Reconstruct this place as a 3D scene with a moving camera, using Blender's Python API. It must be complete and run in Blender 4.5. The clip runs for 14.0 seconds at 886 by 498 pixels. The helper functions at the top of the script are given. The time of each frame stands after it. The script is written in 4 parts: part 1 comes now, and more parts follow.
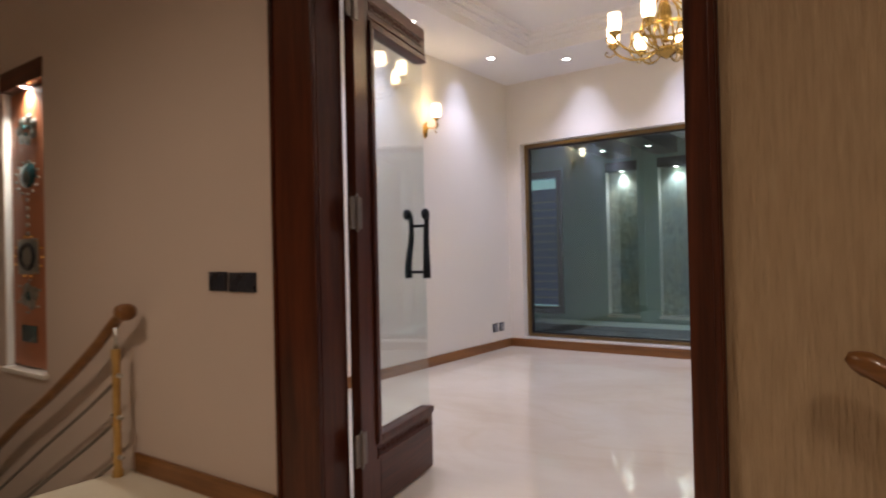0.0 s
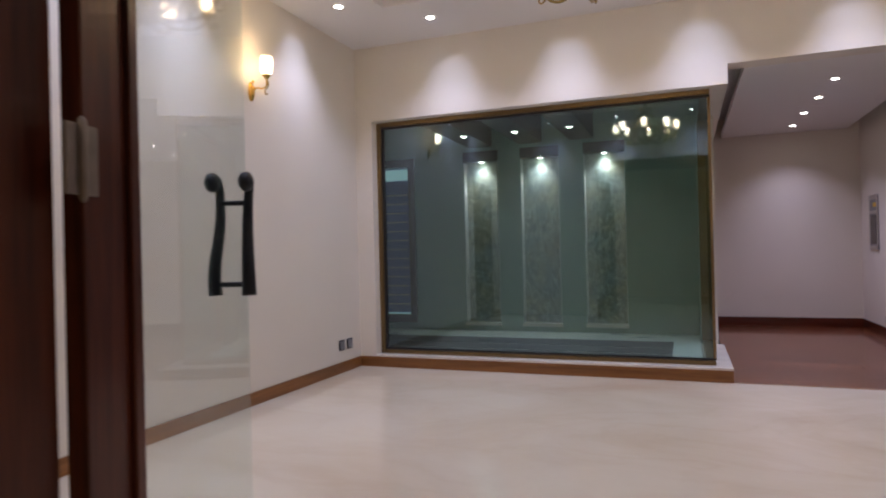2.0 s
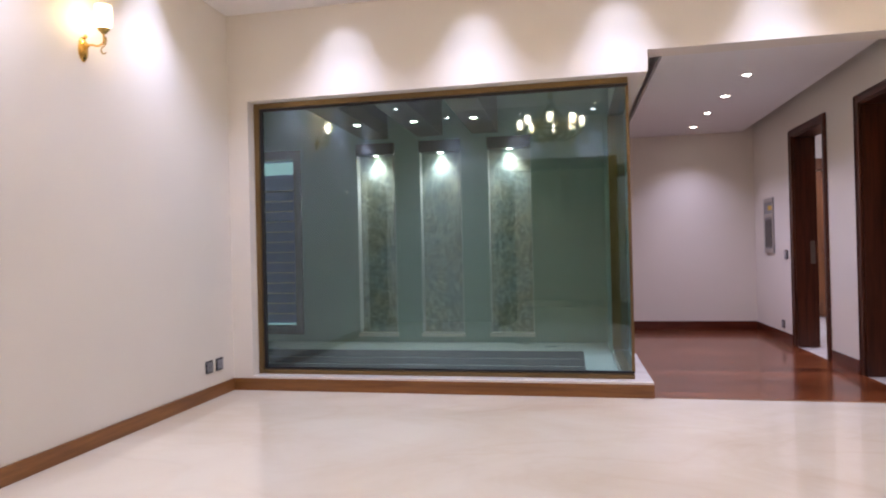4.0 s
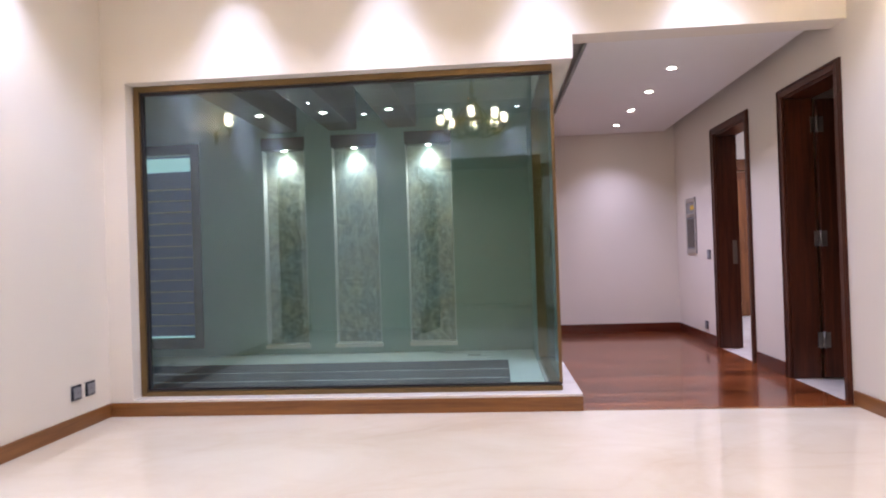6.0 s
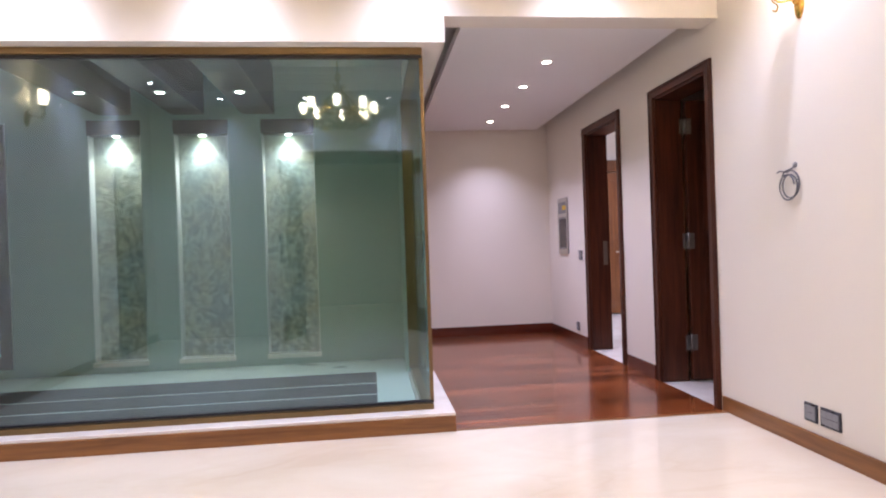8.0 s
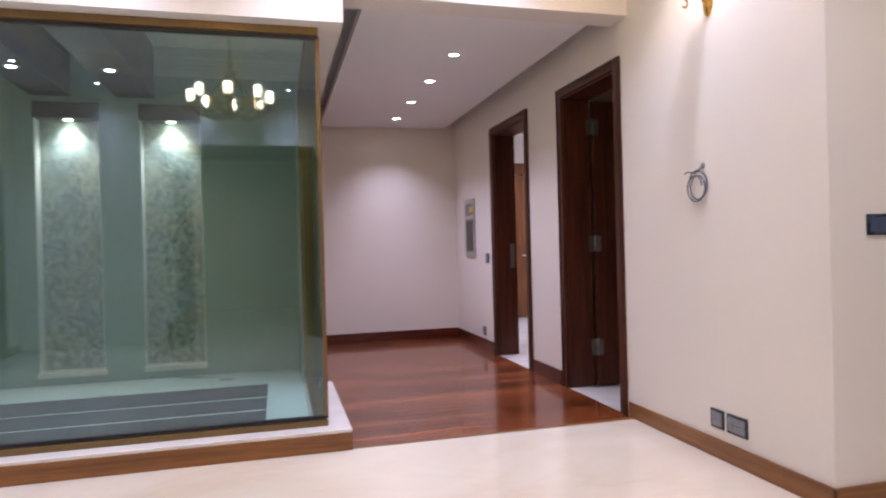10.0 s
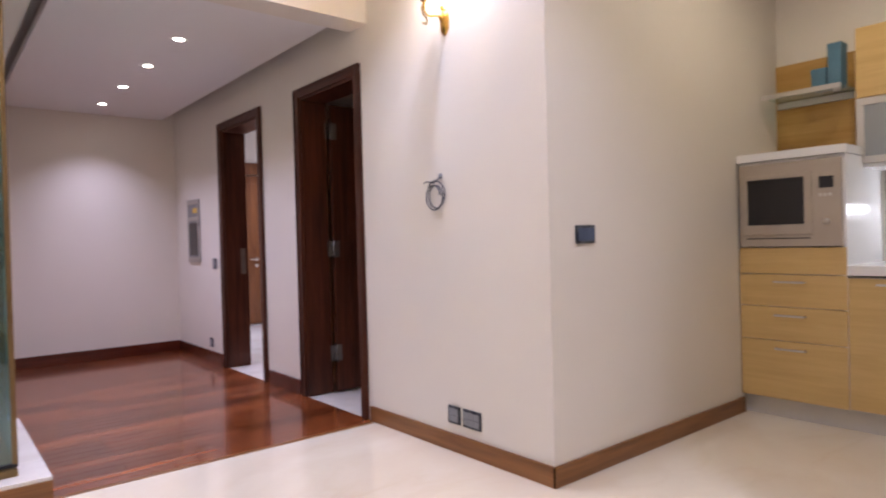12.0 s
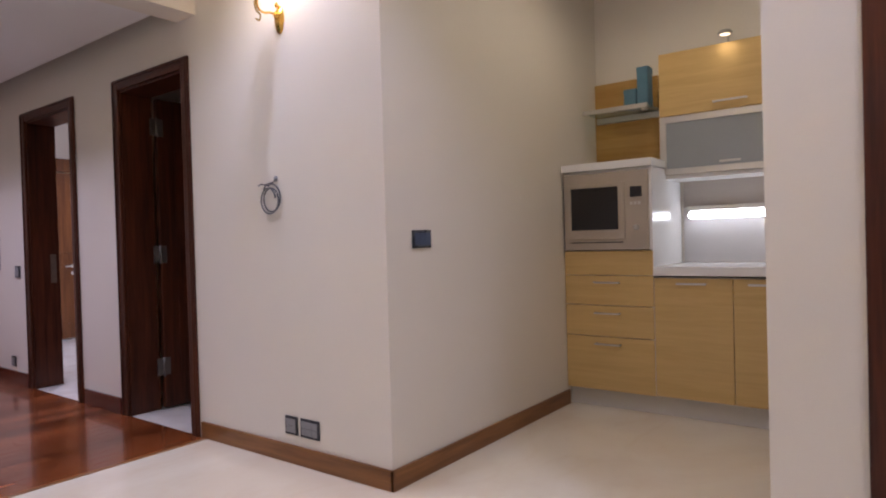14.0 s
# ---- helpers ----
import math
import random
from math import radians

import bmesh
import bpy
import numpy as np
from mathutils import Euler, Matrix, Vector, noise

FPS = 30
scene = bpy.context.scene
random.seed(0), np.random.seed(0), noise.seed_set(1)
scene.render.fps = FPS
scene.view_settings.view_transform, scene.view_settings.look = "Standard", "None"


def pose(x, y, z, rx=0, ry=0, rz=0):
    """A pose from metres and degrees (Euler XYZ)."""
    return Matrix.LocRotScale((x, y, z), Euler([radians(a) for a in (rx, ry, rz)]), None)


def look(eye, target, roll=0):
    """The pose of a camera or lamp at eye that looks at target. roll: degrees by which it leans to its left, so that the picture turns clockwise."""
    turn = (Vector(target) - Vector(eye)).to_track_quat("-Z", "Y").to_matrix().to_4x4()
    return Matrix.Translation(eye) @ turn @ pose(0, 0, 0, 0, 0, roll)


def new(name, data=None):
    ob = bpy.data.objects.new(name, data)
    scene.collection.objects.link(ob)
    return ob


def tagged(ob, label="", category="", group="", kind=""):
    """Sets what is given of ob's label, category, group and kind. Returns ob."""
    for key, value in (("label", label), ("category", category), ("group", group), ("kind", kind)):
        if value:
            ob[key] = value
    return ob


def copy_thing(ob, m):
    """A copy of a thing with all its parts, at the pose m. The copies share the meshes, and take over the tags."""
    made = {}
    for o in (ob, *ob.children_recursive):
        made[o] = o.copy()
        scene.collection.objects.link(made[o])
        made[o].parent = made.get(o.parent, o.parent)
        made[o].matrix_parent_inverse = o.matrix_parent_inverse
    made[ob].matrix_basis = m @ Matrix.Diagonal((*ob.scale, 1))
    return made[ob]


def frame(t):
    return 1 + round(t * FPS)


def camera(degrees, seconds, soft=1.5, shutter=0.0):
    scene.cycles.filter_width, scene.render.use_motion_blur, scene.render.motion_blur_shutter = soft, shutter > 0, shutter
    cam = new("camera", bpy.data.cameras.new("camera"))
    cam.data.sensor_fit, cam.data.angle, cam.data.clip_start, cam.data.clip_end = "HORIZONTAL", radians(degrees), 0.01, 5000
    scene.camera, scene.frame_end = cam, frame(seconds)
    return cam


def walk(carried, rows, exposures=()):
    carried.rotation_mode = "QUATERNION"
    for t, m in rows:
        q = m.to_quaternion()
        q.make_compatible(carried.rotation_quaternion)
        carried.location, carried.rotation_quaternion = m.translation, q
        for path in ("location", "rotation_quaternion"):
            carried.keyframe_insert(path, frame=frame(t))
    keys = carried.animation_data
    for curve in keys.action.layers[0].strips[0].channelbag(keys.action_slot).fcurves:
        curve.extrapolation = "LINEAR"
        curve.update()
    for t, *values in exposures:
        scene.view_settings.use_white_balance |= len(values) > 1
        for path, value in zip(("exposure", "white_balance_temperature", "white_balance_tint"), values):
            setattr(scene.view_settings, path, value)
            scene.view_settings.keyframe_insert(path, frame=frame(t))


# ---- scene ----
cam = camera(70.0, 14.0, soft=2.0, shutter=0.5)
PATH = [
    (0, (3.698, -6.414, 1.086), (2.524, -4.795, 1.101), -1.3),
    (0.5, (3.502, -6.152, 1.078), (2.462, -4.444, 1.086), -1.3),
    (1, (3.291, -5.864, 1.084), (2.339, -4.105, 1.092), -1.4),
    (1.5, (3.088, -5.63, 1.087), (2.251, -3.813, 1.095), -1.3),
    (2, (2.934, -5.382, 1.077), (2.218, -3.515, 1.084), -1.4),
    (2.5, (2.824, -5.11, 1.082), (2.181, -3.216, 1.091), -1.6),
    (3, (2.77, -4.928, 1.077), (2.186, -3.015, 1.088), -1.6),
    (3.5, (2.688, -4.81, 1.077), (2.205, -2.869, 1.084), -1.4),
    (6, (2.712, -4.226, 1.061), (2.55, -2.233, 1.076), -1.9),
    (6.5, (2.745, -4.102, 1.106), (2.629, -2.105, 1.101), -1.7),
    (7, (2.812, -3.988, 1.087), (2.754, -1.989, 1.088), -1.5),
    (7.5, (2.784, -3.856, 1.111), (2.889, -1.859, 1.105), -1.7),
    (10, (2.884, -3.467, 1.092), (3.394, -1.533, 1.084), -1.5),
    (10.5, (2.903, -3.386, 1.074), (3.59, -1.508, 1.073), -1.1),
    (11, (2.882, -3.381, 1.086), (3.756, -1.582, 1.08), -1.2),
    (11.5, (2.842, -3.346, 1.1), (3.937, -1.673, 1.088), -1.0),
    (12, (2.836, -3.321, 1.122), (4.107, -1.776, 1.096), -1.5),
    (12.5, (2.876, -3.333, 1.111), (4.281, -1.91, 1.088), -1.5),
    (13, (2.886, -3.336, 1.125), (4.378, -2.004, 1.098), -1.5),
    (13.5, (2.881, -3.341, 1.123), (4.44, -2.088, 1.098), -1.5),
    (14, (2.883, -3.351, 1.125), (4.481, -2.149, 1.098), -1.6),
]
EXPOSURES = [(0, 0.40), (0.5, 0.13), (1, -0.18), (1.5, -0.09), (2, 0.05), (2.5, 0.30), (3, 0.44), (3.5, 0.61), (6.0, 1.12), (7.5, 1.30), (10, 0.97), (11, 0.98), (11.5, 1.02), (12, 0.95), (13, 0.75), (14, 0.45)]
walk(cam, [(t, look(eye, target, roll)) for t, eye, target, roll in PATH], EXPOSURES)

# ---- world and light ----
world = bpy.data.worlds.new("night")
scene.world = world
world.use_nodes = True
world.node_tree.nodes["Background"].inputs[0].default_value = (0.02, 0.03, 0.06, 1)
world.node_tree.nodes["Background"].inputs[1].default_value = 0.05

ROOM_W = 34.0        # watts of one ceiling spot in the room
BEAM_W = 7.5         # and of its narrow beam on the wall
CORRIDOR_W = 34.0
WARM = (1.0, 0.84, 0.68)
COOL = (0.86, 0.885, 1.285)
SHADE_GLOW = 3.5
BULB_W = 2.3         # watts of one bulb in a glass shade


def spot(x, y, z, watts, colour, angle=120, blend=0.8, tx=None, ty=None, radius=0.03):
    data = bpy.data.lights.new("spot", "SPOT")
    data.energy, data.color, data.spot_size, data.spot_blend = watts, colour, radians(angle), blend
    data.shadow_soft_size = radius
    ob = new("spot", data)
    ob.matrix_world = look((x, y, z), (x if tx is None else tx, (y if ty is None else ty) + 0.001, z - 2))
    return ob


# ---- materials ----
def node_mat(name):
    m = bpy.data.materials.new(name)
    m.use_nodes = True
    nt = m.node_tree
    return m, nt, nt.nodes["Principled BSDF"]


def surface(name, colour, rough=0.5, metal=0.0, vary=0.06, scale=3.0, grain=60.0, bump=0.05, coat=0.0, stretch=(1, 1, 1), spec=0.5, per_object=0.0, rough_vary=0.08):
    """Procedural paint, stone or metal: broad and fine variation of colour, gloss and relief."""
    m, nt, b = node_mat(name)
    n, l = nt.nodes.new, nt.links.new
    tc, mp = n("ShaderNodeTexCoord"), n("ShaderNodeMapping")
    mp.inputs["Scale"].default_value = stretch
    l(tc.outputs["Object"], mp.inputs["Vector"])
    broad, fine = n("ShaderNodeTexNoise"), n("ShaderNodeTexNoise")
    broad.inputs["Scale"].default_value, broad.inputs["Detail"].default_value = scale, 4
    fine.inputs["Scale"].default_value, fine.inputs["Detail"].default_value = grain, 3
    for t in (broad, fine):
        l(mp.outputs[0], t.inputs["Vector"])
    add = n("ShaderNodeMath")
    add.operation = "MULTIPLY_ADD"
    l(fine.outputs["Fac"], add.inputs[0])
    add.inputs[1].default_value = 0.35
    l(broad.outputs["Fac"], add.inputs[2])
    ramp = n("ShaderNodeMapRange")
    ramp.inputs["From Min"].default_value, ramp.inputs["From Max"].default_value = 0.35, 1.0
    ramp.inputs["To Min"].default_value, ramp.inputs["To Max"].default_value = 1 - vary, 1 + vary
    l(add.outputs[0], ramp.inputs["Value"])
    last = ramp.outputs[0]
    if per_object:
        info, pr, mul = n("ShaderNodeObjectInfo"), n("ShaderNodeMapRange"), n("ShaderNodeMath")
        pr.inputs["To Min"].default_value, pr.inputs["To Max"].default_value = 1 - per_object, 1 + per_object
        l(info.outputs["Random"], pr.inputs["Value"])
        mul.operation = "MULTIPLY"
        l(last, mul.inputs[0])
        l(pr.outputs[0], mul.inputs[1])
        last = mul.outputs[0]
    hsv = n("ShaderNodeHueSaturation")
    hsv.inputs["Color"].default_value = (*colour, 1)
    l(last, hsv.inputs["Value"])
    l(hsv.outputs[0], b.inputs["Base Color"])
    rr = n("ShaderNodeMapRange")
    rr.inputs["To Min"].default_value, rr.inputs["To Max"].default_value = max(rough - rough_vary, 0.02), min(rough + rough_vary, 1)
    l(broad.outputs["Fac"], rr.inputs["Value"])
    l(rr.outputs[0], b.inputs["Roughness"])
    b.inputs["Metallic"].default_value = metal
    b.inputs["Specular IOR Level"].default_value = spec
    b.inputs["Coat Weight"].default_value = coat
    b.inputs["Coat Roughness"].default_value = 0.08
    if bump:
        bp = n("ShaderNodeBump")
        bp.inputs["Strength"].default_value, bp.inputs["Distance"].default_value = bump, 0.004
        l(fine.outputs["Fac"], bp.inputs["Height"])
        l(bp.outputs[0], b.inputs["Normal"])
    return m


def wood(name, dark, light, along, rough=0.3, coat=0.3, scale=1.0, per_object=0.0, bump=0.05, spec=0.28, coat_rough=0.12):
    """Wood with its grain along the axis 'x', 'y' or 'z'."""
    m, nt, b = node_mat(name)
    n, l = nt.nodes.new, nt.links.new
    tc, mp = n("ShaderNodeTexCoord"), n("ShaderNodeMapping")
    mp.inputs["Scale"].default_value = [(1.2 if a == along else 22.0) * scale for a in "xyz"]
    l(tc.outputs["Object"], mp.inputs["Vector"])
    if per_object:
        info, sh = n("ShaderNodeObjectInfo"), n("ShaderNodeVectorMath")
        sh.operation = "SCALE"
        sh.inputs[0].default_value = (7, 5, 9)
        l(info.outputs["Random"], sh.inputs["Scale"])
        l(sh.outputs[0], mp.inputs["Location"])
    a, c = n("ShaderNodeTexNoise"), n("ShaderNodeTexNoise")
    a.inputs["Scale"].default_value, a.inputs["Detail"].default_value, a.inputs["Distortion"].default_value = 1.0, 6, 0.6
    c.inputs["Scale"].default_value, c.inputs["Detail"].default_value = 6.0, 2
    l(mp.outputs[0], a.inputs["Vector"])
    l(mp.outputs[0], c.inputs["Vector"])
    mix = n("ShaderNodeMath")
    mix.operation = "MULTIPLY_ADD"
    mix.inputs[1].default_value = 0.35
    l(c.outputs["Fac"], mix.inputs[0])
    l(a.outputs["Fac"], mix.inputs[2])
    ramp = n("ShaderNodeValToRGB")
    ramp.color_ramp.elements[0].position, ramp.color_ramp.elements[1].position = 0.45, 0.95
    ramp.color_ramp.elements[0].color, ramp.color_ramp.elements[1].color = (*dark, 1), (*light, 1)
    l(mix.outputs[0], ramp.inputs[0])
    out = ramp.outputs[0]
    if per_object:
        hsv, pr = n("ShaderNodeHueSaturation"), n("ShaderNodeMapRange")
        pr.inputs["To Min"].default_value, pr.inputs["To Max"].default_value = 1 - per_object, 1 + per_object
        l(info.outputs["Random"], pr.inputs["Value"])
        l(pr.outputs[0], hsv.inputs["Value"])
        l(out, hsv.inputs["Color"])
        out = hsv.outputs[0]
    l(out, b.inputs["Base Color"])
    b.inputs["Roughness"].default_value = rough
    b.inputs["Specular IOR Level"].default_value = spec
    b.inputs["Coat Weight"].default_value, b.inputs["Coat Roughness"].default_value = coat, coat_rough
    bp = n("ShaderNodeBump")
    bp.inputs["Strength"].default_value, bp.inputs["Distance"].default_value = bump, 0.002
    l(mix.outputs[0], bp.inputs["Height"])
    l(bp.outputs[0], b.inputs["Normal"])
    return m


def marble(name, base, vein, rough=0.07, scale=0.9, bands=(1, 1, 1)):
    """Polished marble: broad soft clouds drawn out by 'bands', faint veins and fine specks."""
    m, nt, b = node_mat(name)
    n, l = nt.nodes.new, nt.links.new
    tc, mp = n("ShaderNodeTexCoord"), n("ShaderNodeMapping")
    mp.inputs["Scale"].default_value = bands
    mp.inputs["Rotation"].default_value = (0, 0, 0.25)
    l(tc.outputs["Object"], mp.inputs["Vector"])
    cloud, veins, fine = n("ShaderNodeTexNoise"), n("ShaderNodeTexNoise"), n("ShaderNodeTexNoise")
    cloud.inputs["Scale"].default_value, cloud.inputs["Detail"].default_value, cloud.inputs["Distortion"].default_value = scale, 6, 0.9
    veins.inputs["Scale"].default_value, veins.inputs["Detail"].default_value, veins.inputs["Distortion"].default_value = scale * 1.7, 5, 0.7
    fine.inputs["Scale"].default_value, fine.inputs["Detail"].default_value = 25, 4
    for t in (cloud, veins):
        l(mp.outputs[0], t.inputs["Vector"])
    l(tc.outputs["Object"], fine.inputs["Vector"])
    ramp = n("ShaderNodeValToRGB")
    e = ramp.color_ramp.elements
    e[0].position, e[1].position = 0.44, 0.56
    e[0].color = e[1].color = (0, 0, 0, 1)
    e.new(0.5).color = (1, 1, 1, 1)
    l(veins.outputs["Fac"], ramp.inputs[0])
    cr = n("ShaderNodeMapRange")
    cr.inputs["From Min"].default_value, cr.inputs["From Max"].default_value, cr.inputs["To Max"].default_value = 0.38, 0.72, 0.8
    l(cloud.outputs["Fac"], cr.inputs["Value"])
    mul, add, speck = n("ShaderNodeMath"), n("ShaderNodeMath"), n("ShaderNodeMath")
    mul.operation, add.operation, speck.operation = "MULTIPLY", "MULTIPLY_ADD", "MULTIPLY_ADD"
    l(ramp.outputs[0], mul.inputs[0])
    l(cloud.outputs["Fac"], mul.inputs[1])
    l(mul.outputs[0], add.inputs[0])
    add.inputs[1].default_value = 0.30
    l(cr.outputs[0], add.inputs[2])
    l(fine.outputs["Fac"], speck.inputs[0])
    speck.inputs[1].default_value = 0.12
    l(add.outputs[0], speck.inputs[2])
    mx = n("ShaderNodeMix")
    mx.data_type = "RGBA"
    mx.inputs[6].default_value, mx.inputs[7].default_value = (*base, 1), (*vein, 1)
    l(speck.outputs[0], mx.inputs[0])
    l(mx.outputs[2], b.inputs["Base Color"])
    rr = n("ShaderNodeMapRange")
    rr.inputs["To Min"].default_value, rr.inputs["To Max"].default_value = rough * 0.6, rough * 1.6
    l(fine.outputs["Fac"], rr.inputs["Value"])
    l(rr.outputs[0], b.inputs["Roughness"])
    b.inputs["Specular IOR Level"].default_value = 0.6
    return m


def damask_mat(name, pale, dark):
    """Carved stone: swirling motifs in two tones with relief."""
    m, nt, b = node_mat(name)
    n, l = nt.nodes.new, nt.links.new
    tc = n("ShaderNodeTexCoord")
    swirl, tone, grain = n("ShaderNodeTexNoise"), n("ShaderNodeTexNoise"), n("ShaderNodeTexNoise")
    swirl.inputs["Scale"].default_value, swirl.inputs["Detail"].default_value, swirl.inputs["Distortion"].default_value = 10.0, 3, 2.6
    tone.inputs["Scale"].default_value, tone.inputs["Detail"].default_value = 4.0, 3
    grain.inputs["Scale"].default_value, grain.inputs["Detail"].default_value = 60, 3
    for t in (swirl, tone, grain):
        l(tc.outputs["Object"], t.inputs["Vector"])
    ramp = n("ShaderNodeValToRGB")
    ramp.color_ramp.elements[0].position, ramp.color_ramp.elements[1].position = 0.36, 0.64
    ramp.color_ramp.elements[0].color, ramp.color_ramp.elements[1].color = (*dark, 1), (*pale, 1)
    l(swirl.outputs["Fac"], ramp.inputs[0])
    mix = n("ShaderNodeMix")
    mix.data_type = "RGBA"
    mix.blend_type = "MULTIPLY"
    tint = n("ShaderNodeValToRGB")
    tint.color_ramp.elements[0].position, tint.color_ramp.elements[1].position = 0.35, 0.65
    tint.color_ramp.elements[0].color, tint.color_ramp.elements[1].color = (0.86, 0.95, 1.0, 1), (1.0, 0.95, 0.82, 1)
    l(tone.outputs["Fac"], tint.inputs[0])
    mix.inputs[0].default_value = 1.0
    l(ramp.outputs[0], mix.inputs[6])
    l(tint.outputs[0], mix.inputs[7])
    l(mix.outputs[2], b.inputs["Base Color"])
    b.inputs["Roughness"].default_value = 0.75
    hs = n("ShaderNodeMath")
    hs.operation = "MULTIPLY_ADD"
    hs.inputs[1].default_value = 0.2
    l(grain.outputs["Fac"], hs.inputs[0])
    l(swirl.outputs["Fac"], hs.inputs[2])
    bp = n("ShaderNodeBump")
    bp.inputs["Strength"].default_value, bp.inputs["Distance"].default_value = 0.7, 0.01
    l(hs.outputs[0], bp.inputs["Height"])
    l(bp.outputs[0], b.inputs["Normal"])
    return m


def pane_mat(name, tint, ior=1.5, sheen=(1, 1, 1)):
    """Clear sheet glass: lets light through and mirrors by Fresnel."""
    m, nt, b = node_mat(name)
    n, l = nt.nodes.new, nt.links.new
    nt.nodes.remove(b)
    tr, gl, mx, lw = n("ShaderNodeBsdfTransparent"), n("ShaderNodeBsdfGlossy"), n("ShaderNodeMixShader"), n("ShaderNodeLayerWeight")
    pw, fr = n("ShaderNodeMath"), n("ShaderNodeMath")
    pw.operation, fr.operation = "POWER", "MULTIPLY_ADD"
    lw.inputs["Blend"].default_value = 0.5
    r0 = ((ior - 1) / (ior + 1)) ** 2
    l(lw.outputs["Facing"], pw.inputs[0])
    pw.inputs[1].default_value = 5.0
    l(pw.outputs[0], fr.inputs[0])
    fr.inputs[1].default_value, fr.inputs[2].default_value = 1 - r0, r0
    tr.inputs[0].default_value = (*tint, 1)
    gl.inputs["Roughness"].default_value = 0.0
    gl.inputs["Color"].default_value = (*sheen, 1)
    l(fr.outputs[0], mx.inputs[0])
    l(tr.outputs[0], mx.inputs[1])
    l(gl.outputs[0], mx.inputs[2])
    l(mx.outputs[0], nt.nodes["Material Output"].inputs[0])
    return m


def glow(name, colour, strength):
    m, nt, b = node_mat(name)
    b.inputs["Base Color"].default_value = (*colour, 1)
    b.inputs["Emission Color"].default_value = (*colour, 1)
    b.inputs["Emission Strength"].default_value = strength
    return m


def opal(name, colour, strength):
    """Thin lit opal glass that half lets its bulb show through."""
    m, nt, b = node_mat(name)
    n, l = nt.nodes.new, nt.links.new
    b.inputs["Base Color"].default_value = (*colour, 1)
    b.inputs["Roughness"].default_value = 0.25
    b.inputs["Emission Color"].default_value = (*colour, 1)
    b.inputs["Emission Strength"].default_value = strength
    tr, mx = n("ShaderNodeBsdfTransparent"), n("ShaderNodeMixShader")
    mx.inputs[0].default_value = 0.45
    l(tr.outputs[0], mx.inputs[1])
    l(b.outputs[0], mx.inputs[2])
    l(mx.outputs[0], nt.nodes["Material Output"].inputs[0])
    return m


def wallpaper_mat():
    """Tan wallpaper with raised vertical strands."""
    m, nt, b = node_mat("wallpaper")
    n, l = nt.nodes.new, nt.links.new
    tc, mp = n("ShaderNodeTexCoord"), n("ShaderNodeMapping")
    mp.inputs["Scale"].default_value = (70, 70, 7)
    l(tc.outputs["Object"], mp.inputs["Vector"])
    s, big = n("ShaderNodeTexNoise"), n("ShaderNodeTexNoise")
    s.inputs["Scale"].default_value, s.inputs["Detail"].default_value = 1.0, 4
    big.inputs["Scale"].default_value = 1.5
    l(mp.outputs[0], s.inputs["Vector"])
    l(tc.outputs["Object"], big.inputs["Vector"])
    ramp = n("ShaderNodeValToRGB")
    ramp.color_ramp.elements[0].position, ramp.color_ramp.elements[1].position = 0.3, 0.75
    ramp.color_ramp.elements[0].color, ramp.color_ramp.elements[1].color = (0.40, 0.27, 0.155, 1), (0.50, 0.355, 0.215, 1)
    l(s.outputs["Fac"], ramp.inputs[0])
    l(ramp.outputs[0], b.inputs["Base Color"])
    b.inputs["Roughness"].default_value = 0.6
    bp = n("ShaderNodeBump")
    bp.inputs["Strength"].default_value, bp.inputs["Distance"].default_value = 1.0, 0.009
    l(s.outputs["Fac"], bp.inputs["Height"])
    l(bp.outputs[0], b.inputs["Normal"])
    return m


PAINT = surface("wall_paint", (0.755, 0.70, 0.615), rough=0.55, vary=0.03, scale=1.2, grain=220, bump=0.12)
CEIL = surface("ceiling_paint", (0.80, 0.78, 0.77), rough=0.7, vary=0.02, scale=0.8, grain=160, bump=0.06)
WALLPAPER = wallpaper_mat()
FOYER_PAINT = surface("foyer_paint", (0.57, 0.455, 0.385), rough=0.6, vary=0.04, scale=1.0, grain=180, bump=0.12)
MARBLE = marble("marble_floor", (0.745, 0.675, 0.54), (0.625, 0.515, 0.375), rough=0.035, scale=0.9, bands=(0.7, 1.1, 1))
WHITE_MARBLE = marble("white_marble", (0.78, 0.74, 0.68), (0.66, 0.60, 0.53), rough=0.12, scale=2.5)
MAHOGANY = wood("mahogany", (0.034, 0.0075, 0.0035), (0.115, 0.028, 0.011), "z", rough=0.32, coat=0.12)
MAHOGANY_X = wood("mahogany_x", (0.034, 0.0075, 0.0035), (0.115, 0.028, 0.011), "x", rough=0.32, coat=0.12)
MAHOGANY_Y = wood("mahogany_y", (0.034, 0.0075, 0.0035), (0.115, 0.028, 0.011), "y", rough=0.32, coat=0.12)
DARK_DOOR = wood("dark_door_wood", (0.030, 0.0085, 0.0042), (0.105, 0.030, 0.0125), "z", rough=0.38, coat=0.1)
DARK_DOOR_Y = wood("dark_door_wood_y", (0.030, 0.0085, 0.0042), (0.105, 0.030, 0.0125), "y", rough=0.38, coat=0.1)
SKIRT_X = wood("skirting_x", (0.14, 0.052, 0.013), (0.29, 0.122, 0.036), "x", rough=0.35, coat=0.3)
SKIRT_Y = wood("skirting_y", (0.14, 0.052, 0.013), (0.29, 0.122, 0.036), "y", rough=0.35, coat=0.3)
RED_SKIRT_X = wood("red_skirting_x", (0.06, 0.010, 0.005), (0.13, 0.028, 0.014), "x", rough=0.25, coat=0.5)
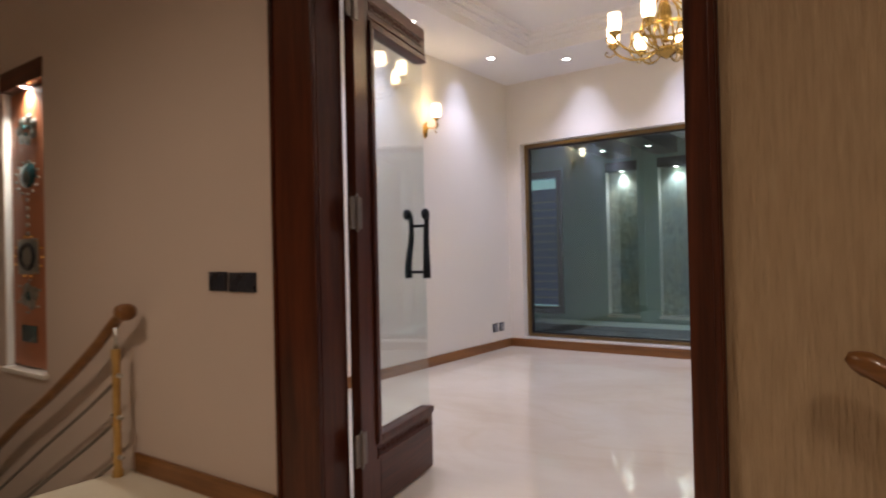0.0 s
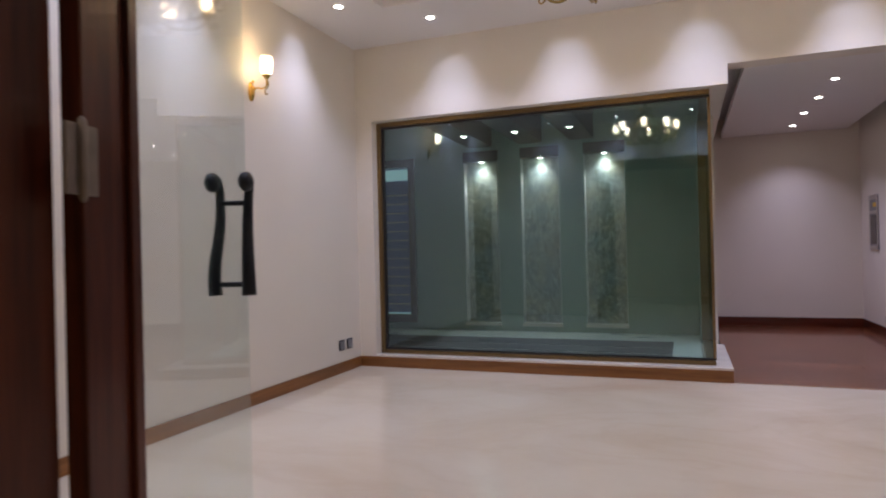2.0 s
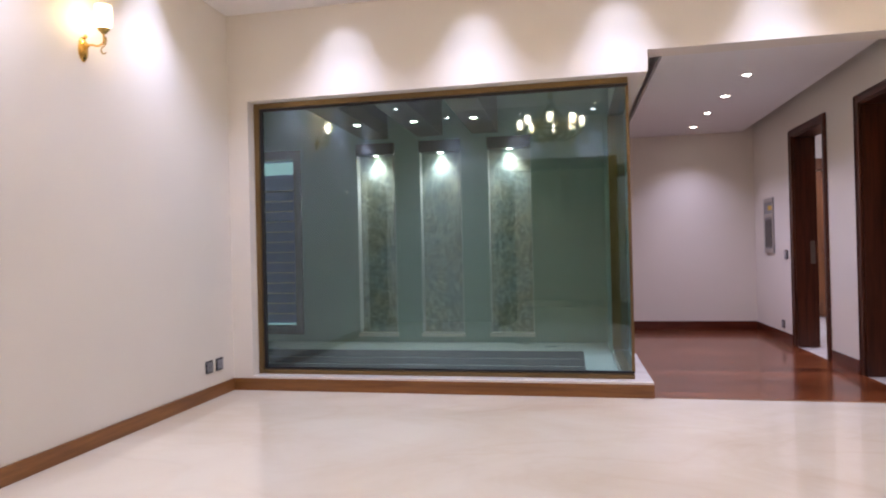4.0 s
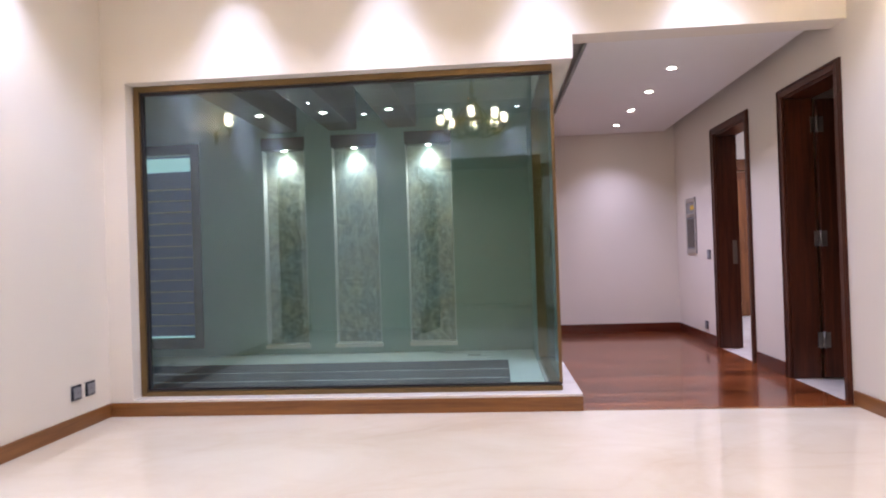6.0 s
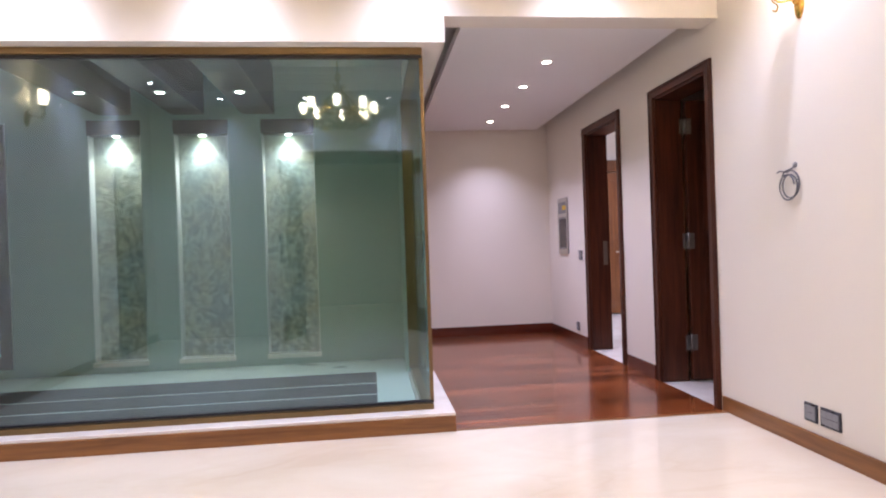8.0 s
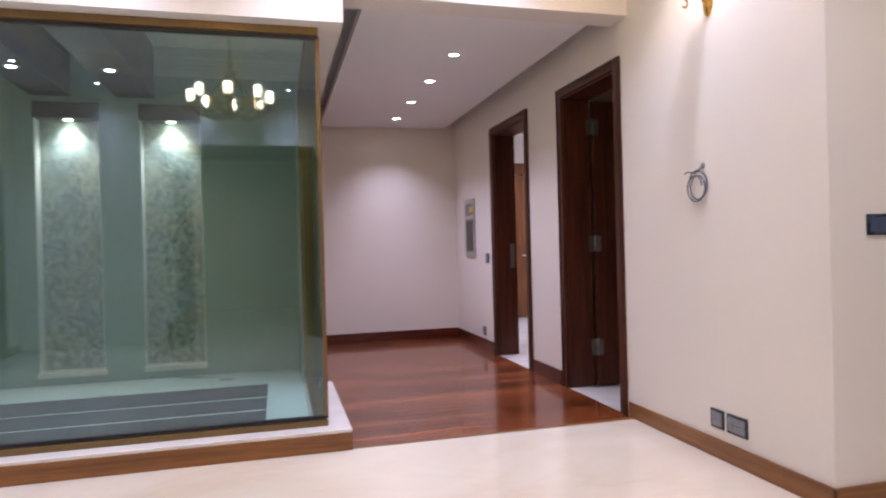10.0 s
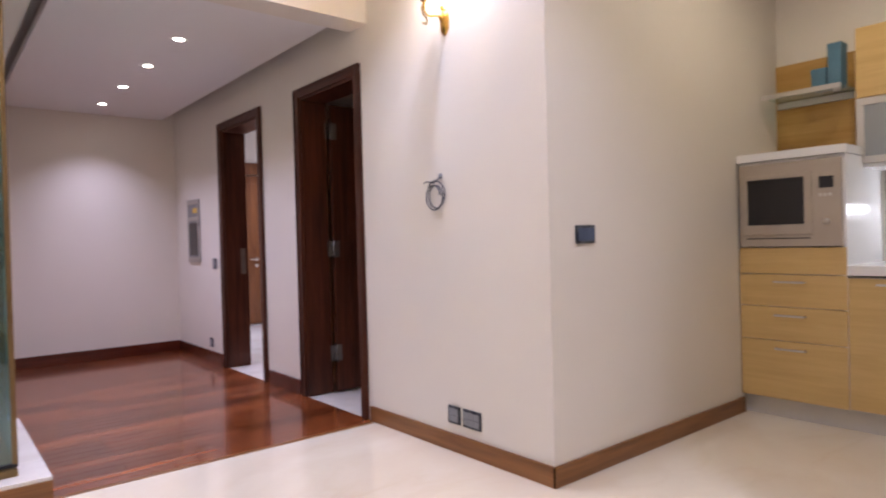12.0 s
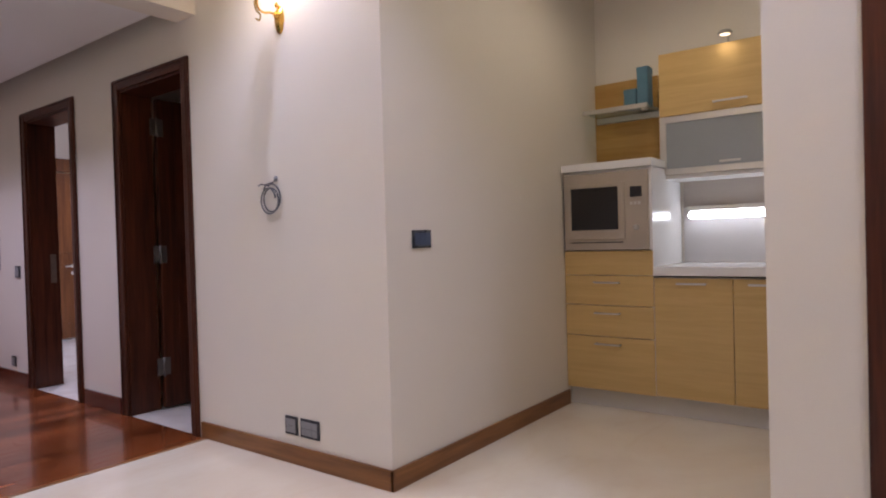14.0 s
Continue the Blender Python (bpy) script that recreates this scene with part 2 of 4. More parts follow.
RED_SKIRT_Y = wood("red_skirting_y", (0.06, 0.010, 0.005), (0.13, 0.028, 0.014), "y", rough=0.25, coat=0.5)
PLANK = wood("floor_plank", (0.088, 0.018, 0.006), (0.265, 0.076, 0.022), "x", rough=0.2, coat=0.4, spec=0.4, coat_rough=0.06, per_object=0.42, bump=0.02)
BEAM_WOOD = wood("beam_wood", (0.02, 0.013, 0.011), (0.05, 0.032, 0.027), "y", rough=0.45, coat=0.1)
DOOR_BROWN = wood("brown_door_wood", (0.09, 0.030, 0.009), (0.19, 0.070, 0.021), "z", rough=0.35, coat=0.3)
OAK = wood("kitchen_oak", (0.54, 0.36, 0.135), (0.635, 0.44, 0.185), "y", rough=0.4, coat=0.1, scale=1.4)
OAK_DARK = wood("kitchen_oak_panel", (0.41, 0.225, 0.06), (0.52, 0.31, 0.10), "y", rough=0.4, coat=0.1, scale=1.4)
BRONZE = surface("bronze_frame", (0.20, 0.13, 0.055), rough=0.38, metal=0.75, vary=0.12, scale=6, grain=150, bump=0.04)
BLACK_GASKET = surface("black_gasket", (0.012, 0.012, 0.014), rough=0.5, vary=0.1, bump=0.0)
BRASS = surface("brass", (0.78, 0.47, 0.12), rough=0.2, metal=1.0, vary=0.15, scale=20, grain=200, bump=0.03)
ANTIQUE = surface("antique_brass", (0.46, 0.32, 0.10), rough=0.26, metal=1.0, vary=0.2, scale=18, grain=160, bump=0.04)
HINGE = surface("hinge_bronze", (0.20, 0.165, 0.135), rough=0.4, metal=0.6, vary=0.15, scale=30, grain=200, bump=0.04)
STEEL = surface("brushed_steel", (0.58, 0.56, 0.53), rough=0.33, metal=1.0, vary=0.06, scale=8, grain=120, bump=0.03, stretch=(1, 0.08, 1))
DULL_STEEL = surface("dull_steel", (0.20, 0.185, 0.17), rough=0.45, metal=0.7, vary=0.12, scale=30, grain=160, bump=0.04)
IRON = surface("black_iron", (0.010, 0.013, 0.016), rough=0.38, metal=0.3, vary=0.3, scale=25, grain=140, bump=0.15)
SWITCH = surface("switch_plastic", (0.018, 0.020, 0.028), rough=0.28, vary=0.1, scale=10, bump=0.0)
SWITCH_BLUE = surface("switch_rocker", (0.05, 0.07, 0.12), rough=0.22, vary=0.1, scale=10, bump=0.0)
GREY_PLASTIC = surface("grey_plastic", (0.22, 0.22, 0.23), rough=0.4, vary=0.06, scale=10, bump=0.0)
WHITE_GLOSS = surface("white_gloss", (0.78, 0.77, 0.76), rough=0.16, vary=0.02, scale=2, bump=0.0)
COURT_WALL = surface("courtyard_paint", (0.35, 0.435, 0.39), rough=0.7, vary=0.05, scale=1.5, grain=120, bump=0.1)
COURT_FLOOR = surface("courtyard_tile", (0.55, 0.60, 0.56), rough=0.3, vary=0.05, scale=3, grain=60, bump=0.03)
GRATE = surface("dark_slate", (0.028, 0.032, 0.040), rough=0.45, vary=0.25, scale=8, grain=90, bump=0.1)
STONE = damask_mat("niche_stone", (0.56, 0.56, 0.52), (0.31, 0.325, 0.315))
DARK_LINTEL = surface("dark_lintel", (0.035, 0.028, 0.025), rough=0.4, vary=0.15, scale=8, bump=0.03)
NICHE_PANEL = surface("niche_leather", (0.34, 0.115, 0.05), rough=0.45, vary=0.15, scale=7, grain=70, bump=0.1)
PEWTER = surface("pewter_ornament", (0.30, 0.30, 0.27), rough=0.35, metal=0.8, vary=0.4, scale=50, grain=160, bump=0.4)
TEAL = surface("teal_enamel", (0.02, 0.055, 0.06), rough=0.2, vary=0.3, scale=40, bump=0.2)
BLUE_BOX = surface("blue_card", (0.09, 0.20, 0.28), rough=0.5, vary=0.12, scale=15, bump=0.02)
# faint emission stands in for dusk light on the blind
DUSK_GLOW = glow("dusk_glow_blind", (0.10, 0.16, 0.42), 0.025)
DARK_GLASS = surface("dark_oven_glass", (0.012, 0.011, 0.013), rough=0.07, vary=0.1, bump=0.0)
FROST = surface("frosted_glass", (0.30, 0.32, 0.335), rough=0.07, vary=0.04, scale=3, bump=0.0)
MW_FACE = surface("microwave_face", (0.42, 0.36, 0.295), rough=0.38, metal=0.3, vary=0.05, scale=8, grain=120, bump=0.02)
PLINTH = surface("plinth_grey", (0.60, 0.57, 0.52), rough=0.35, metal=0.1, vary=0.05, scale=3, bump=0.0)
WIRE = surface("grey_cable", (0.10, 0.10, 0.115), rough=0.5, vary=0.1, bump=0.0)
GREIGE = surface("grey_brown_laminate", (0.36, 0.31, 0.27), rough=0.4, vary=0.08, scale=4, grain=80, bump=0.02, stretch=(1, 0.1, 1))
SPLASH = surface("splash_laminate", (0.58, 0.55, 0.54), rough=0.35, vary=0.03, scale=2, bump=0.0)
YELLOW = surface("yellow_sticker", (0.75, 0.48, 0.03), rough=0.4, vary=0.05, bump=0.0)
WINDOW_GLASS = pane_mat("window_glass", (0.78, 0.91, 0.87), 1.9, (0.72, 0.83, 1.0))
DOOR_GLASS = pane_mat("door_glass", (0.93, 0.965, 0.96), 1.65)
SHELF_GLASS = pane_mat("shelf_glass", (0.75, 0.86, 0.84), 1.5)
SHADE = opal("lit_shade", (1.0, 0.84, 0.62), SHADE_GLOW)
BULB = glow("lit_bulb", (1.0, 0.84, 0.6), 45)
LAMP_DISC = glow("lamp_disc", (1.0, 0.95, 0.9), 25)
STRIP = glow("tube_light", (0.85, 0.88, 1.0), 7)
# emission in place of the lit interior seen past the blind
INTERIOR_GLOW = glow("lit_interior_glow", (0.50, 0.72, 0.78), 0.38)


# ---- geometry ----
def box(bm, x0, x1, y0, y1, z0, z1, bevel=0.0, seg=2):
    r = bmesh.ops.create_cube(bm, size=1.0)
    bmesh.ops.scale(bm, vec=(x1 - x0, y1 - y0, z1 - z0), verts=r["verts"])
    bmesh.ops.translate(bm, vec=((x0 + x1) / 2, (y0 + y1) / 2, (z0 + z1) / 2), verts=r["verts"])
    if bevel:
        edges = list({e for v in r["verts"] for e in v.link_edges})
        bmesh.ops.bevel(bm, geom=edges, offset=bevel, segments=seg, affect="EDGES", profile=0.6)
    return bm


def boxes(*rows, bevel=0.0):
    bm = bmesh.new()
    for r in rows:
        box(bm, *r, bevel=bevel)
    return bm


def lathe(bm, profile, at=(0, 0, 0), seg=20, axis="z"):
    """Turn (radius, height) pairs round an axis; closed where the radius is 0."""
    rings = []
    for r, h in profile:
        ring = []
        for i in range(seg if r > 1e-6 else 1):
            a = 2 * math.pi * i / seg
            p = {"z": (r * math.cos(a), r * math.sin(a), h), "x": (h, r * math.cos(a), r * math.sin(a)), "y": (r * math.sin(a), h, r * math.cos(a))}[axis]
            ring.append(bm.verts.new([p[k] + at[k] for k in range(3)]))
        rings.append(ring)
    for a, b in zip(rings, rings[1:]):
        for i in range(seg):
            j = (i + 1) % seg
            f = [a[i % len(a)], a[j % len(a)], b[j % len(b)], b[i % len(b)]]
            f = list(dict.fromkeys(f))
            if len(f) > 2:
                bm.faces.new(f).smooth = True
    bmesh.ops.recalc_face_normals(bm, faces=bm.faces)
    return bm


def smooth_line(pts, steps=6):
    """A smooth curve through the points."""
    p = [Vector(q) for q in pts]
    p = [2 * p[0] - p[1], *p, 2 * p[-1] - p[-2]]
    out = []
    for a, b, c, d in zip(p, p[1:], p[2:], p[3:]):
        for i in range(steps):
            t = i / steps
            out.append(0.5 * (2 * b + (c - a) * t + (2 * a - 5 * b + 4 * c - d) * t * t + (3 * b - a - 3 * c + d) * t ** 3))
    out.append(p[-2])
    return out


def tube(bm, pts, radius, seg=8, flat=1.0):
    """A round bar along a line; radius may be a list. flat: squeezes it."""
    pts = [Vector(p) for p in pts]
    rad = radius if isinstance(radius, list) else [radius] * len(pts)
    rings, up = [], Vector((0.13, 0.31, 0.94)).normalized()
    for i, p in enumerate(pts):
        d = (pts[min(i + 1, len(pts) - 1)] - pts[max(i - 1, 0)]).normalized()
        side = d.cross(up)
        if side.length < 0.05:
            side = d.cross(Vector((1, 0, 0)))
        side.normalize()
        nor = side.cross(d)
        up = nor
        rings.append([bm.verts.new(p + rad[i] * (math.cos(2 * math.pi * k / seg) * side + flat * math.sin(2 * math.pi * k / seg) * nor)) for k in range(seg)])
    for a, b in zip(rings, rings[1:]):
        for k in range(seg):
            bm.faces.new((a[k], a[(k + 1) % seg], b[(k + 1) % seg], b[k])).smooth = True
    bm.faces.new(rings[0][::-1])
    bm.faces.new(rings[-1])
    bmesh.ops.recalc_face_normals(bm, faces=bm.faces)
    return bm


def part(name, bm, material, parent=None, label=""):
    me = bpy.data.meshes.new(name)
    bm.to_mesh(me)
    bm.free()
    me.materials.append(material)
    ob = new(name, me)
    if parent is not None:
        ob.parent = parent
    if label:
        ob["label"] = label
    return ob


def thing(name, at, label, category, group="", kind=""):
    ob = new(name)
    ob.matrix_world = at if isinstance(at, Matrix) else pose(*at)
    ob.empty_display_size = 0.1
    return tagged(ob, label, category, group, kind)


def setting(name, bm, material, label, category):
    return tagged(part(name, bm, material), label, category, kind="structure")


# ---- the shell ----
CEIL_Z = 3.03
RX = 5.0            # face of the room's right-hand wall
CK = -1.44          # the outer corner towards the kitchen
FW = -4.70          # foyer face of the entrance wall
RW = -4.56          # room face of the entrance wall
GY = 0.13           # plane of the courtyard glass
BY = 2.0            # courtyard back wall

setting("floor", boxes((-0.2, 7.6, FW + 0.02, 0.0, -0.12, 0.0)), MARBLE, "polished cream marble floor with soft veins", "floor")
setting("floor_landing", boxes((0.40, 3.75, -5.9, FW + 0.02, -0.16, 0.0), (-3.2, 7.2, -8.6, -5.9, -0.16, 0.0)), MARBLE, "polished pale marble landing before the doors", "floor")
setting("floor_bedroom", boxes((RX - 0.02, 8.0, 0.0, 5.6, -0.12, -0.004)), WHITE_MARBLE, "white marble floor beyond the corridor doors", "floor")

setting("wall_left", boxes((-0.2, 0.0, RW, 0.0, 0, CEIL_Z)), PAINT, "cream painted wall with a brass wall lamp", "wall")
# wall above and beside the big window; lintel turns the corner to the corridor
setting("wall_window", boxes((-0.2, 0.17, 0.0, 0.25, 0, CEIL_Z), (0.17, 3.27, 0.0, 0.25, 2.325, CEIL_Z), (3.27, RX, 0.0, 0.20, 2.48, CEIL_Z),
                             (3.12, 3.27, 0.25, 3.90, 2.325, 2.75), bevel=0.0), PAINT, "cream painted wall above the courtyard window", "wall")
setting("wall_corridor_side", boxes((3.10, 3.21, 1.30, 3.90, 0, 2.325)), PAINT, "cream painted corridor wall beside the courtyard", "wall")
setting("wall_corridor_end", boxes((3.10, RX + 0.20, 3.90, 4.1, 0, 2.75)), PAINT, "pale painted wall closing the corridor", "wall")
D1 = (1.65, 2.49, 2.20)     # clear opening of the far corridor door
D2 = (0.14, 0.93, 2.20)     # and of the near one
setting("wall_right", boxes((RX, RX + 0.20, CK, D2[0], 0, CEIL_Z), (RX, RX + 0.20, D2[0], D2[1], D2[2], CEIL_Z), (RX, RX + 0.20, D2[1], D1[0], 0, 2.75),
                            (RX, RX + 0.20, D1[0], D1[1], D1[2], 2.75), (RX, RX + 0.20, D1[1], 3.90, 0, 2.75)), PAINT, "cream painted wall with two corridor doors", "wall")
setting("wall_kitchen_side", boxes((RX + 0.20, 7.58, CK, CK + 0.2, 0, CEIL_Z)), PAINT, "cream painted wall leading to the kitchen", "wall")
setting("wall_kitchen_back", boxes((7.38, 7.58, -4.6, CK, 0, CEIL_Z)), PAINT, "cream painted wall behind the kitchen units", "wall")
setting("wall_kitchen_pier", boxes((4.97, 5.2, -3.25, -2.985, 0, CEIL_Z), (4.97, 5.2, RW, -3.25, 2.25, CEIL_Z), (4.97, 5.2, RW, -4.3, 0, 2.25)), PAINT, "cream painted pier beside the kitchen opening", "wall")
setting("wall_kitchen_far", boxes((5.2, 7.58, -4.76, RW, 0, CEIL_Z)), PAINT, "plain cream wall closing the kitchen", "wall")
LO, RO = 1.86, 3.25         # clear door opening to the landing
setting("wall_entrance", boxes((-0.2, LO - 0.12, RW - 0.07, RW, 0, CEIL_Z), (RO + 0.06, 5.2, RW - 0.07, RW, 0, CEIL_Z), (LO - 0.12, RO + 0.06, RW - 0.07, RW, 2.34, CEIL_Z)), PAINT,
        "cream painted room side of the entrance wall", "wall")
NX0, NX1 = -1.185, -0.57     # niche in the stair wall
setting("wall_stair", boxes((NX1, LO - 0.12, FW, RW - 0.07, -1.7, 3.3), (-3.2, NX0, FW, RW - 0.07, -1.7, 3.3), (NX0, NX1, FW, RW - 0.07, -1.7, 0.38), (NX0, NX1, FW, RW - 0.07, 2.36, 3.3),
                            (-3.2, -0.2, RW - 0.07, RW - 0.02, -1.7, 3.3), (LO - 0.12, RO + 0.06, FW, RW - 0.07, 2.34, 3.3)), FOYER_PAINT, "tan painted stair wall with a lit niche", "wall")
setting("wall_wallpaper", boxes((RO + 0.06, 7.2, FW, RW - 0.07, -1.7, 3.3)), WALLPAPER, "tan wallpaper with raised vertical strands", "wall")
setting("wall_foyer_back", boxes((-3.2, 7.2, -8.8, -8.6, -1.7, 3.3), (-3.4, -3.2, -8.8, FW, -1.7, 3.3), (7.2, 7.4, -8.8, FW, -1.7, 3.3)), FOYER_PAINT, "plain tan walls closing the stair hall", "wall")
setting("floor_lower_hall", boxes((-3.2, 7.2, -8.6, FW, -1.82, -1.7)), MARBLE, "pale marble floor of the hall below the stairs", "floor")
setting("ceiling_foyer", boxes((-3.2, 7.2, -8.8, RW - 0.07, 3.3, 3.4)), CEIL, "plain white ceiling over the landing", "ceiling")
TX0, TX1, TY0, TY1 = 0.72, 4.28, -3.73, -0.83   # raised tray in the ceiling
bm = boxes((-0.2, 7.6, TY1, 0.0, CEIL_Z, CEIL_Z + 0.2), (-0.2, 7.6, RW, TY0, CEIL_Z, CEIL_Z + 0.2), (-0.2, TX0, TY0, TY1, CEIL_Z, CEIL_Z + 0.2), (TX1, 7.6, TY0, TY1, CEIL_Z, CEIL_Z + 0.2),
           (TX0 - 0.1, TX1 + 0.1, TY0 - 0.1, TY1 + 0.1, CEIL_Z + 0.2, CEIL_Z + 0.3))
# stepped moulding round the tray and along the walls
for d, z in ((0.10, CEIL_Z + 0.16), (0.065, CEIL_Z + 0.12), (0.03, CEIL_Z + 0.08)):
    box(bm, TX0 + d, TX1 - d, TY1 - d, TY1, z, z + 0.04)
    box(bm, TX0 + d, TX1 - d, TY0, TY0 + d, z, z + 0.04)
    box(bm, TX0, TX0 + d, TY0, TY1, z, z + 0.04)
    box(bm, TX1 - d, TX1, TY0, TY1, z, z + 0.04)
setting("ceiling", bm, CEIL, "white plaster ceiling with a raised stepped tray", "ceiling")
setting("ceiling_corridor", boxes((3.41, 4.875, 0.25, 3.898, 2.505, 2.56), (3.27, RX, 0.2, 3.9, 2.75, 2.85)), CEIL, "white corridor ceiling with a dropped flat panel", "ceiling")
setting("ceiling_bedroom", boxes((RX + 0.20, 8.0, 0.0, 5.6, 2.75, 2.85)), CEIL, "white ceiling of the rooms off the corridor", "ceiling")
setting("wall_bedroom", boxes((8.0, 8.1, 0.0, 5.6, 0, 2.75), (RX + 0.20, 8.0, 5.4, 5.6, 0, 2.75), (RX + 0.20, 8.0, 1.2, 1.34, 0, 2.75), (RX, RX + 0.20, 4.1, 5.6, 0, 2.75), (RX + 0.20, 8.0, -0.3, -0.1, 0, 2.75)), PAINT, "white walls of the rooms off the corridor", "wall")


# ---- skirting, ledge and window ----
SK = 0.095
def skirting(name, rows, material, label):
    return setting(name, boxes(*rows, bevel=0.004), material, label, "skirting")


skirting("baseboard_left", [(0.0, 0.016, -3.33, -0.016, 0, SK), (0.0, 0.016, RW, -4.17, 0, SK)], SKIRT_Y, "brown stained wooden skirting")
skirting("baseboard_window", [(0.0, 3.26, -0.016, 0.0, 0, SK)], SKIRT_X, "brown stained wooden skirting under the window ledge")
skirting("baseboard_right", [(RX - 0.016, RX, CK - 0.016, D2[0] - 0.085, 0, SK)], SKIRT_Y, "brown stained wooden skirting")
skirting("baseboard_kitchen", [(RX - 0.016, 6.80, CK - 0.016, CK, 0, SK)], SKIRT_X, "brown stained wooden skirting")
skirting("baseboard_corridor_end", [(3.21, RX, 3.884, 3.90, 0, 0.11)], RED_SKIRT_X, "glossy red-brown wooden skirting")
skirting("baseboard_corridor", [(RX - 0.016, RX, D2[1] + 0.085, D1[0] - 0.085, 0, 0.11), (RX - 0.016, RX, D1[1] + 0.085, 3.884, 0, 0.11)], RED_SKIRT_Y, "glossy red-brown wooden skirting")
skirting("baseboard_stair", [(0.47, 1.575, FW - 0.016, FW, 0, 0.10)], SKIRT_X, "brown wooden skirting on the landing")

setting("window_ledge", boxes((0.17, 3.26, -0.003, 0.30, 0.0, 0.112), (3.05, 3.26, 0.30, 1.30, 0.0, 0.112), bevel=0.004), WHITE_MARBLE, "cream marble ledge under the courtyard window", "window ledge")

win = thing("window_1", (0, 0, 0), "large bronze-framed courtyard window with a glass corner", "window", kind="structure")
WX0, WX1, WZ0, WZ1, WE = 0.17, 3.14, 0.112, 2.325, 1.28
fw = 0.043
part("window_frame", boxes((WX0, WX0 + fw, GY - 0.03, GY + 0.04, WZ0, WZ1), (WX0 + fw, WX1, GY - 0.03, GY + 0.04, WZ1 - fw, WZ1), (WX0 + fw, WX1, GY - 0.03, GY + 0.04, WZ0, WZ0 + fw * 0.8),
                           (WX1 - 0.07, WX1, GY + 0.04, WE, WZ1 - fw, WZ1), (WX1 - 0.07, WX1, GY + 0.04, WE, WZ0, WZ0 + fw * 0.8), (WX1 - 0.08, WX1, WE - 0.012, WE + 0.015, WZ0 + fw * 0.8, WZ1 - fw), bevel=0.004), BRONZE, win, "brushed bronze frame")
part("window_gasket", boxes((WX0 + fw, WX0 + fw + 0.02, GY - 0.012, GY + 0.02, WZ0 + 0.04, WZ1 - fw), (WX0 + fw + 0.02, WX1, GY - 0.012, GY + 0.02, WZ1 - fw - 0.018, WZ1 - fw), (WX0 + fw + 0.02, WX1, GY - 0.012, GY + 0.02, WZ0 + 0.04, WZ0 + 0.052)), BLACK_GASKET, win, "black rubber gasket")
part("corner_strip", boxes((WX1 - 0.018, WX1 + 0.004, GY - 0.008, GY, WZ0 + 0.04, WZ1 - fw), bevel=0.002), BRONZE, win, "thin bronze strip at the glass corner")
part("pane", boxes((WX0 + fw, WX1, GY, GY + 0.008, WZ0 + 0.04, WZ1 - fw)), WINDOW_GLASS, win, "tall clear glass pane").visible_shadow = False
part("pane", boxes((WX1 - 0.008, WX1, GY + 0.012, WE - 0.012, WZ0 + 0.04, WZ1 - fw)), WINDOW_GLASS, win, "clear glass return pane").visible_shadow = False

# ---- the courtyard ----
CX = -1.6           # its far left wall
setting("floor_courtyard", boxes((CX, 3.05, 0.30, BY + 0.3, -0.05, 0.10)), COURT_FLOOR, "pale tiled courtyard floor", "floor")
NICHES = ((0.40, 0.835), (1.115, 1.57), (1.86, 2.315))
NB, NT = 0.19, 2.16
LW = (-1.20, -0.26, 0.18, 2.26)     # louvred window beside the niches
rows, x = [(CX, LW[0], BY, BY + 0.12, 0.0, 2.75), (LW[0], LW[1], BY, BY + 0.12, 0.0, LW[2]), (LW[0], LW[1], BY, BY + 0.12, LW[3], 2.75)], LW[1]
for a, b in NICHES:
    rows += [(x, a, BY, BY + 0.12, 0.0, 2.75), (a, b, BY, BY + 0.12, 0.0, NB), (a, b, BY, BY + 0.12, NT + 0.12, 2.75)]
    x = b
rows += [(x, 3.12, BY, BY + 0.12, 0.0, 2.75), (LW[1], 3.12, BY + 0.12, BY + 0.3, 0, 2.75), (CX, LW[0], BY + 0.12, BY + 0.3, 0, 2.75)]
setting("wall_courtyard_back", boxes(*rows), COURT_WALL, "grey-green courtyard wall with three lit niches", "wall")
setting("wall_courtyard_left", boxes((CX - 0.2, CX, 0.25, BY + 0.3, 0, 2.75), (CX, -0.2, 0.05, 0.25, 0, 2.75)), COURT_WALL, "plain grey-green courtyard wall", "wall")
setting("wall_courtyard_right", boxes((3.06, 3.10, 1.30, BY + 0.3, 0.0, 2.325)), COURT_WALL, "grey-green courtyard wall", "wall")
setting("ceiling_courtyard", boxes((CX, 3.12, 0.25, BY + 0.3, 2.75, 2.85)), COURT_WALL, "grey-green ceiling over the courtyard", "ceiling")

BEAM_Z = 2.33
BEAMS = (0.63, 1.24, 1.84)
SPOT_X = (0.69, 1.26, 1.84)
beam0 = thing("ceiling_beam", (BEAMS[0], 0.25, BEAM_Z), "dark wooden beam under the courtyard ceiling", "beam", "courtyard beams")
part("beam", boxes((-0.14, 0.14, 0, BY - 0.25, 0, 0.42), bevel=0.006), BEAM_WOOD, beam0)
for x in BEAMS[1:]:
    copy_thing(beam0, pose(x, 0.25, BEAM_Z))


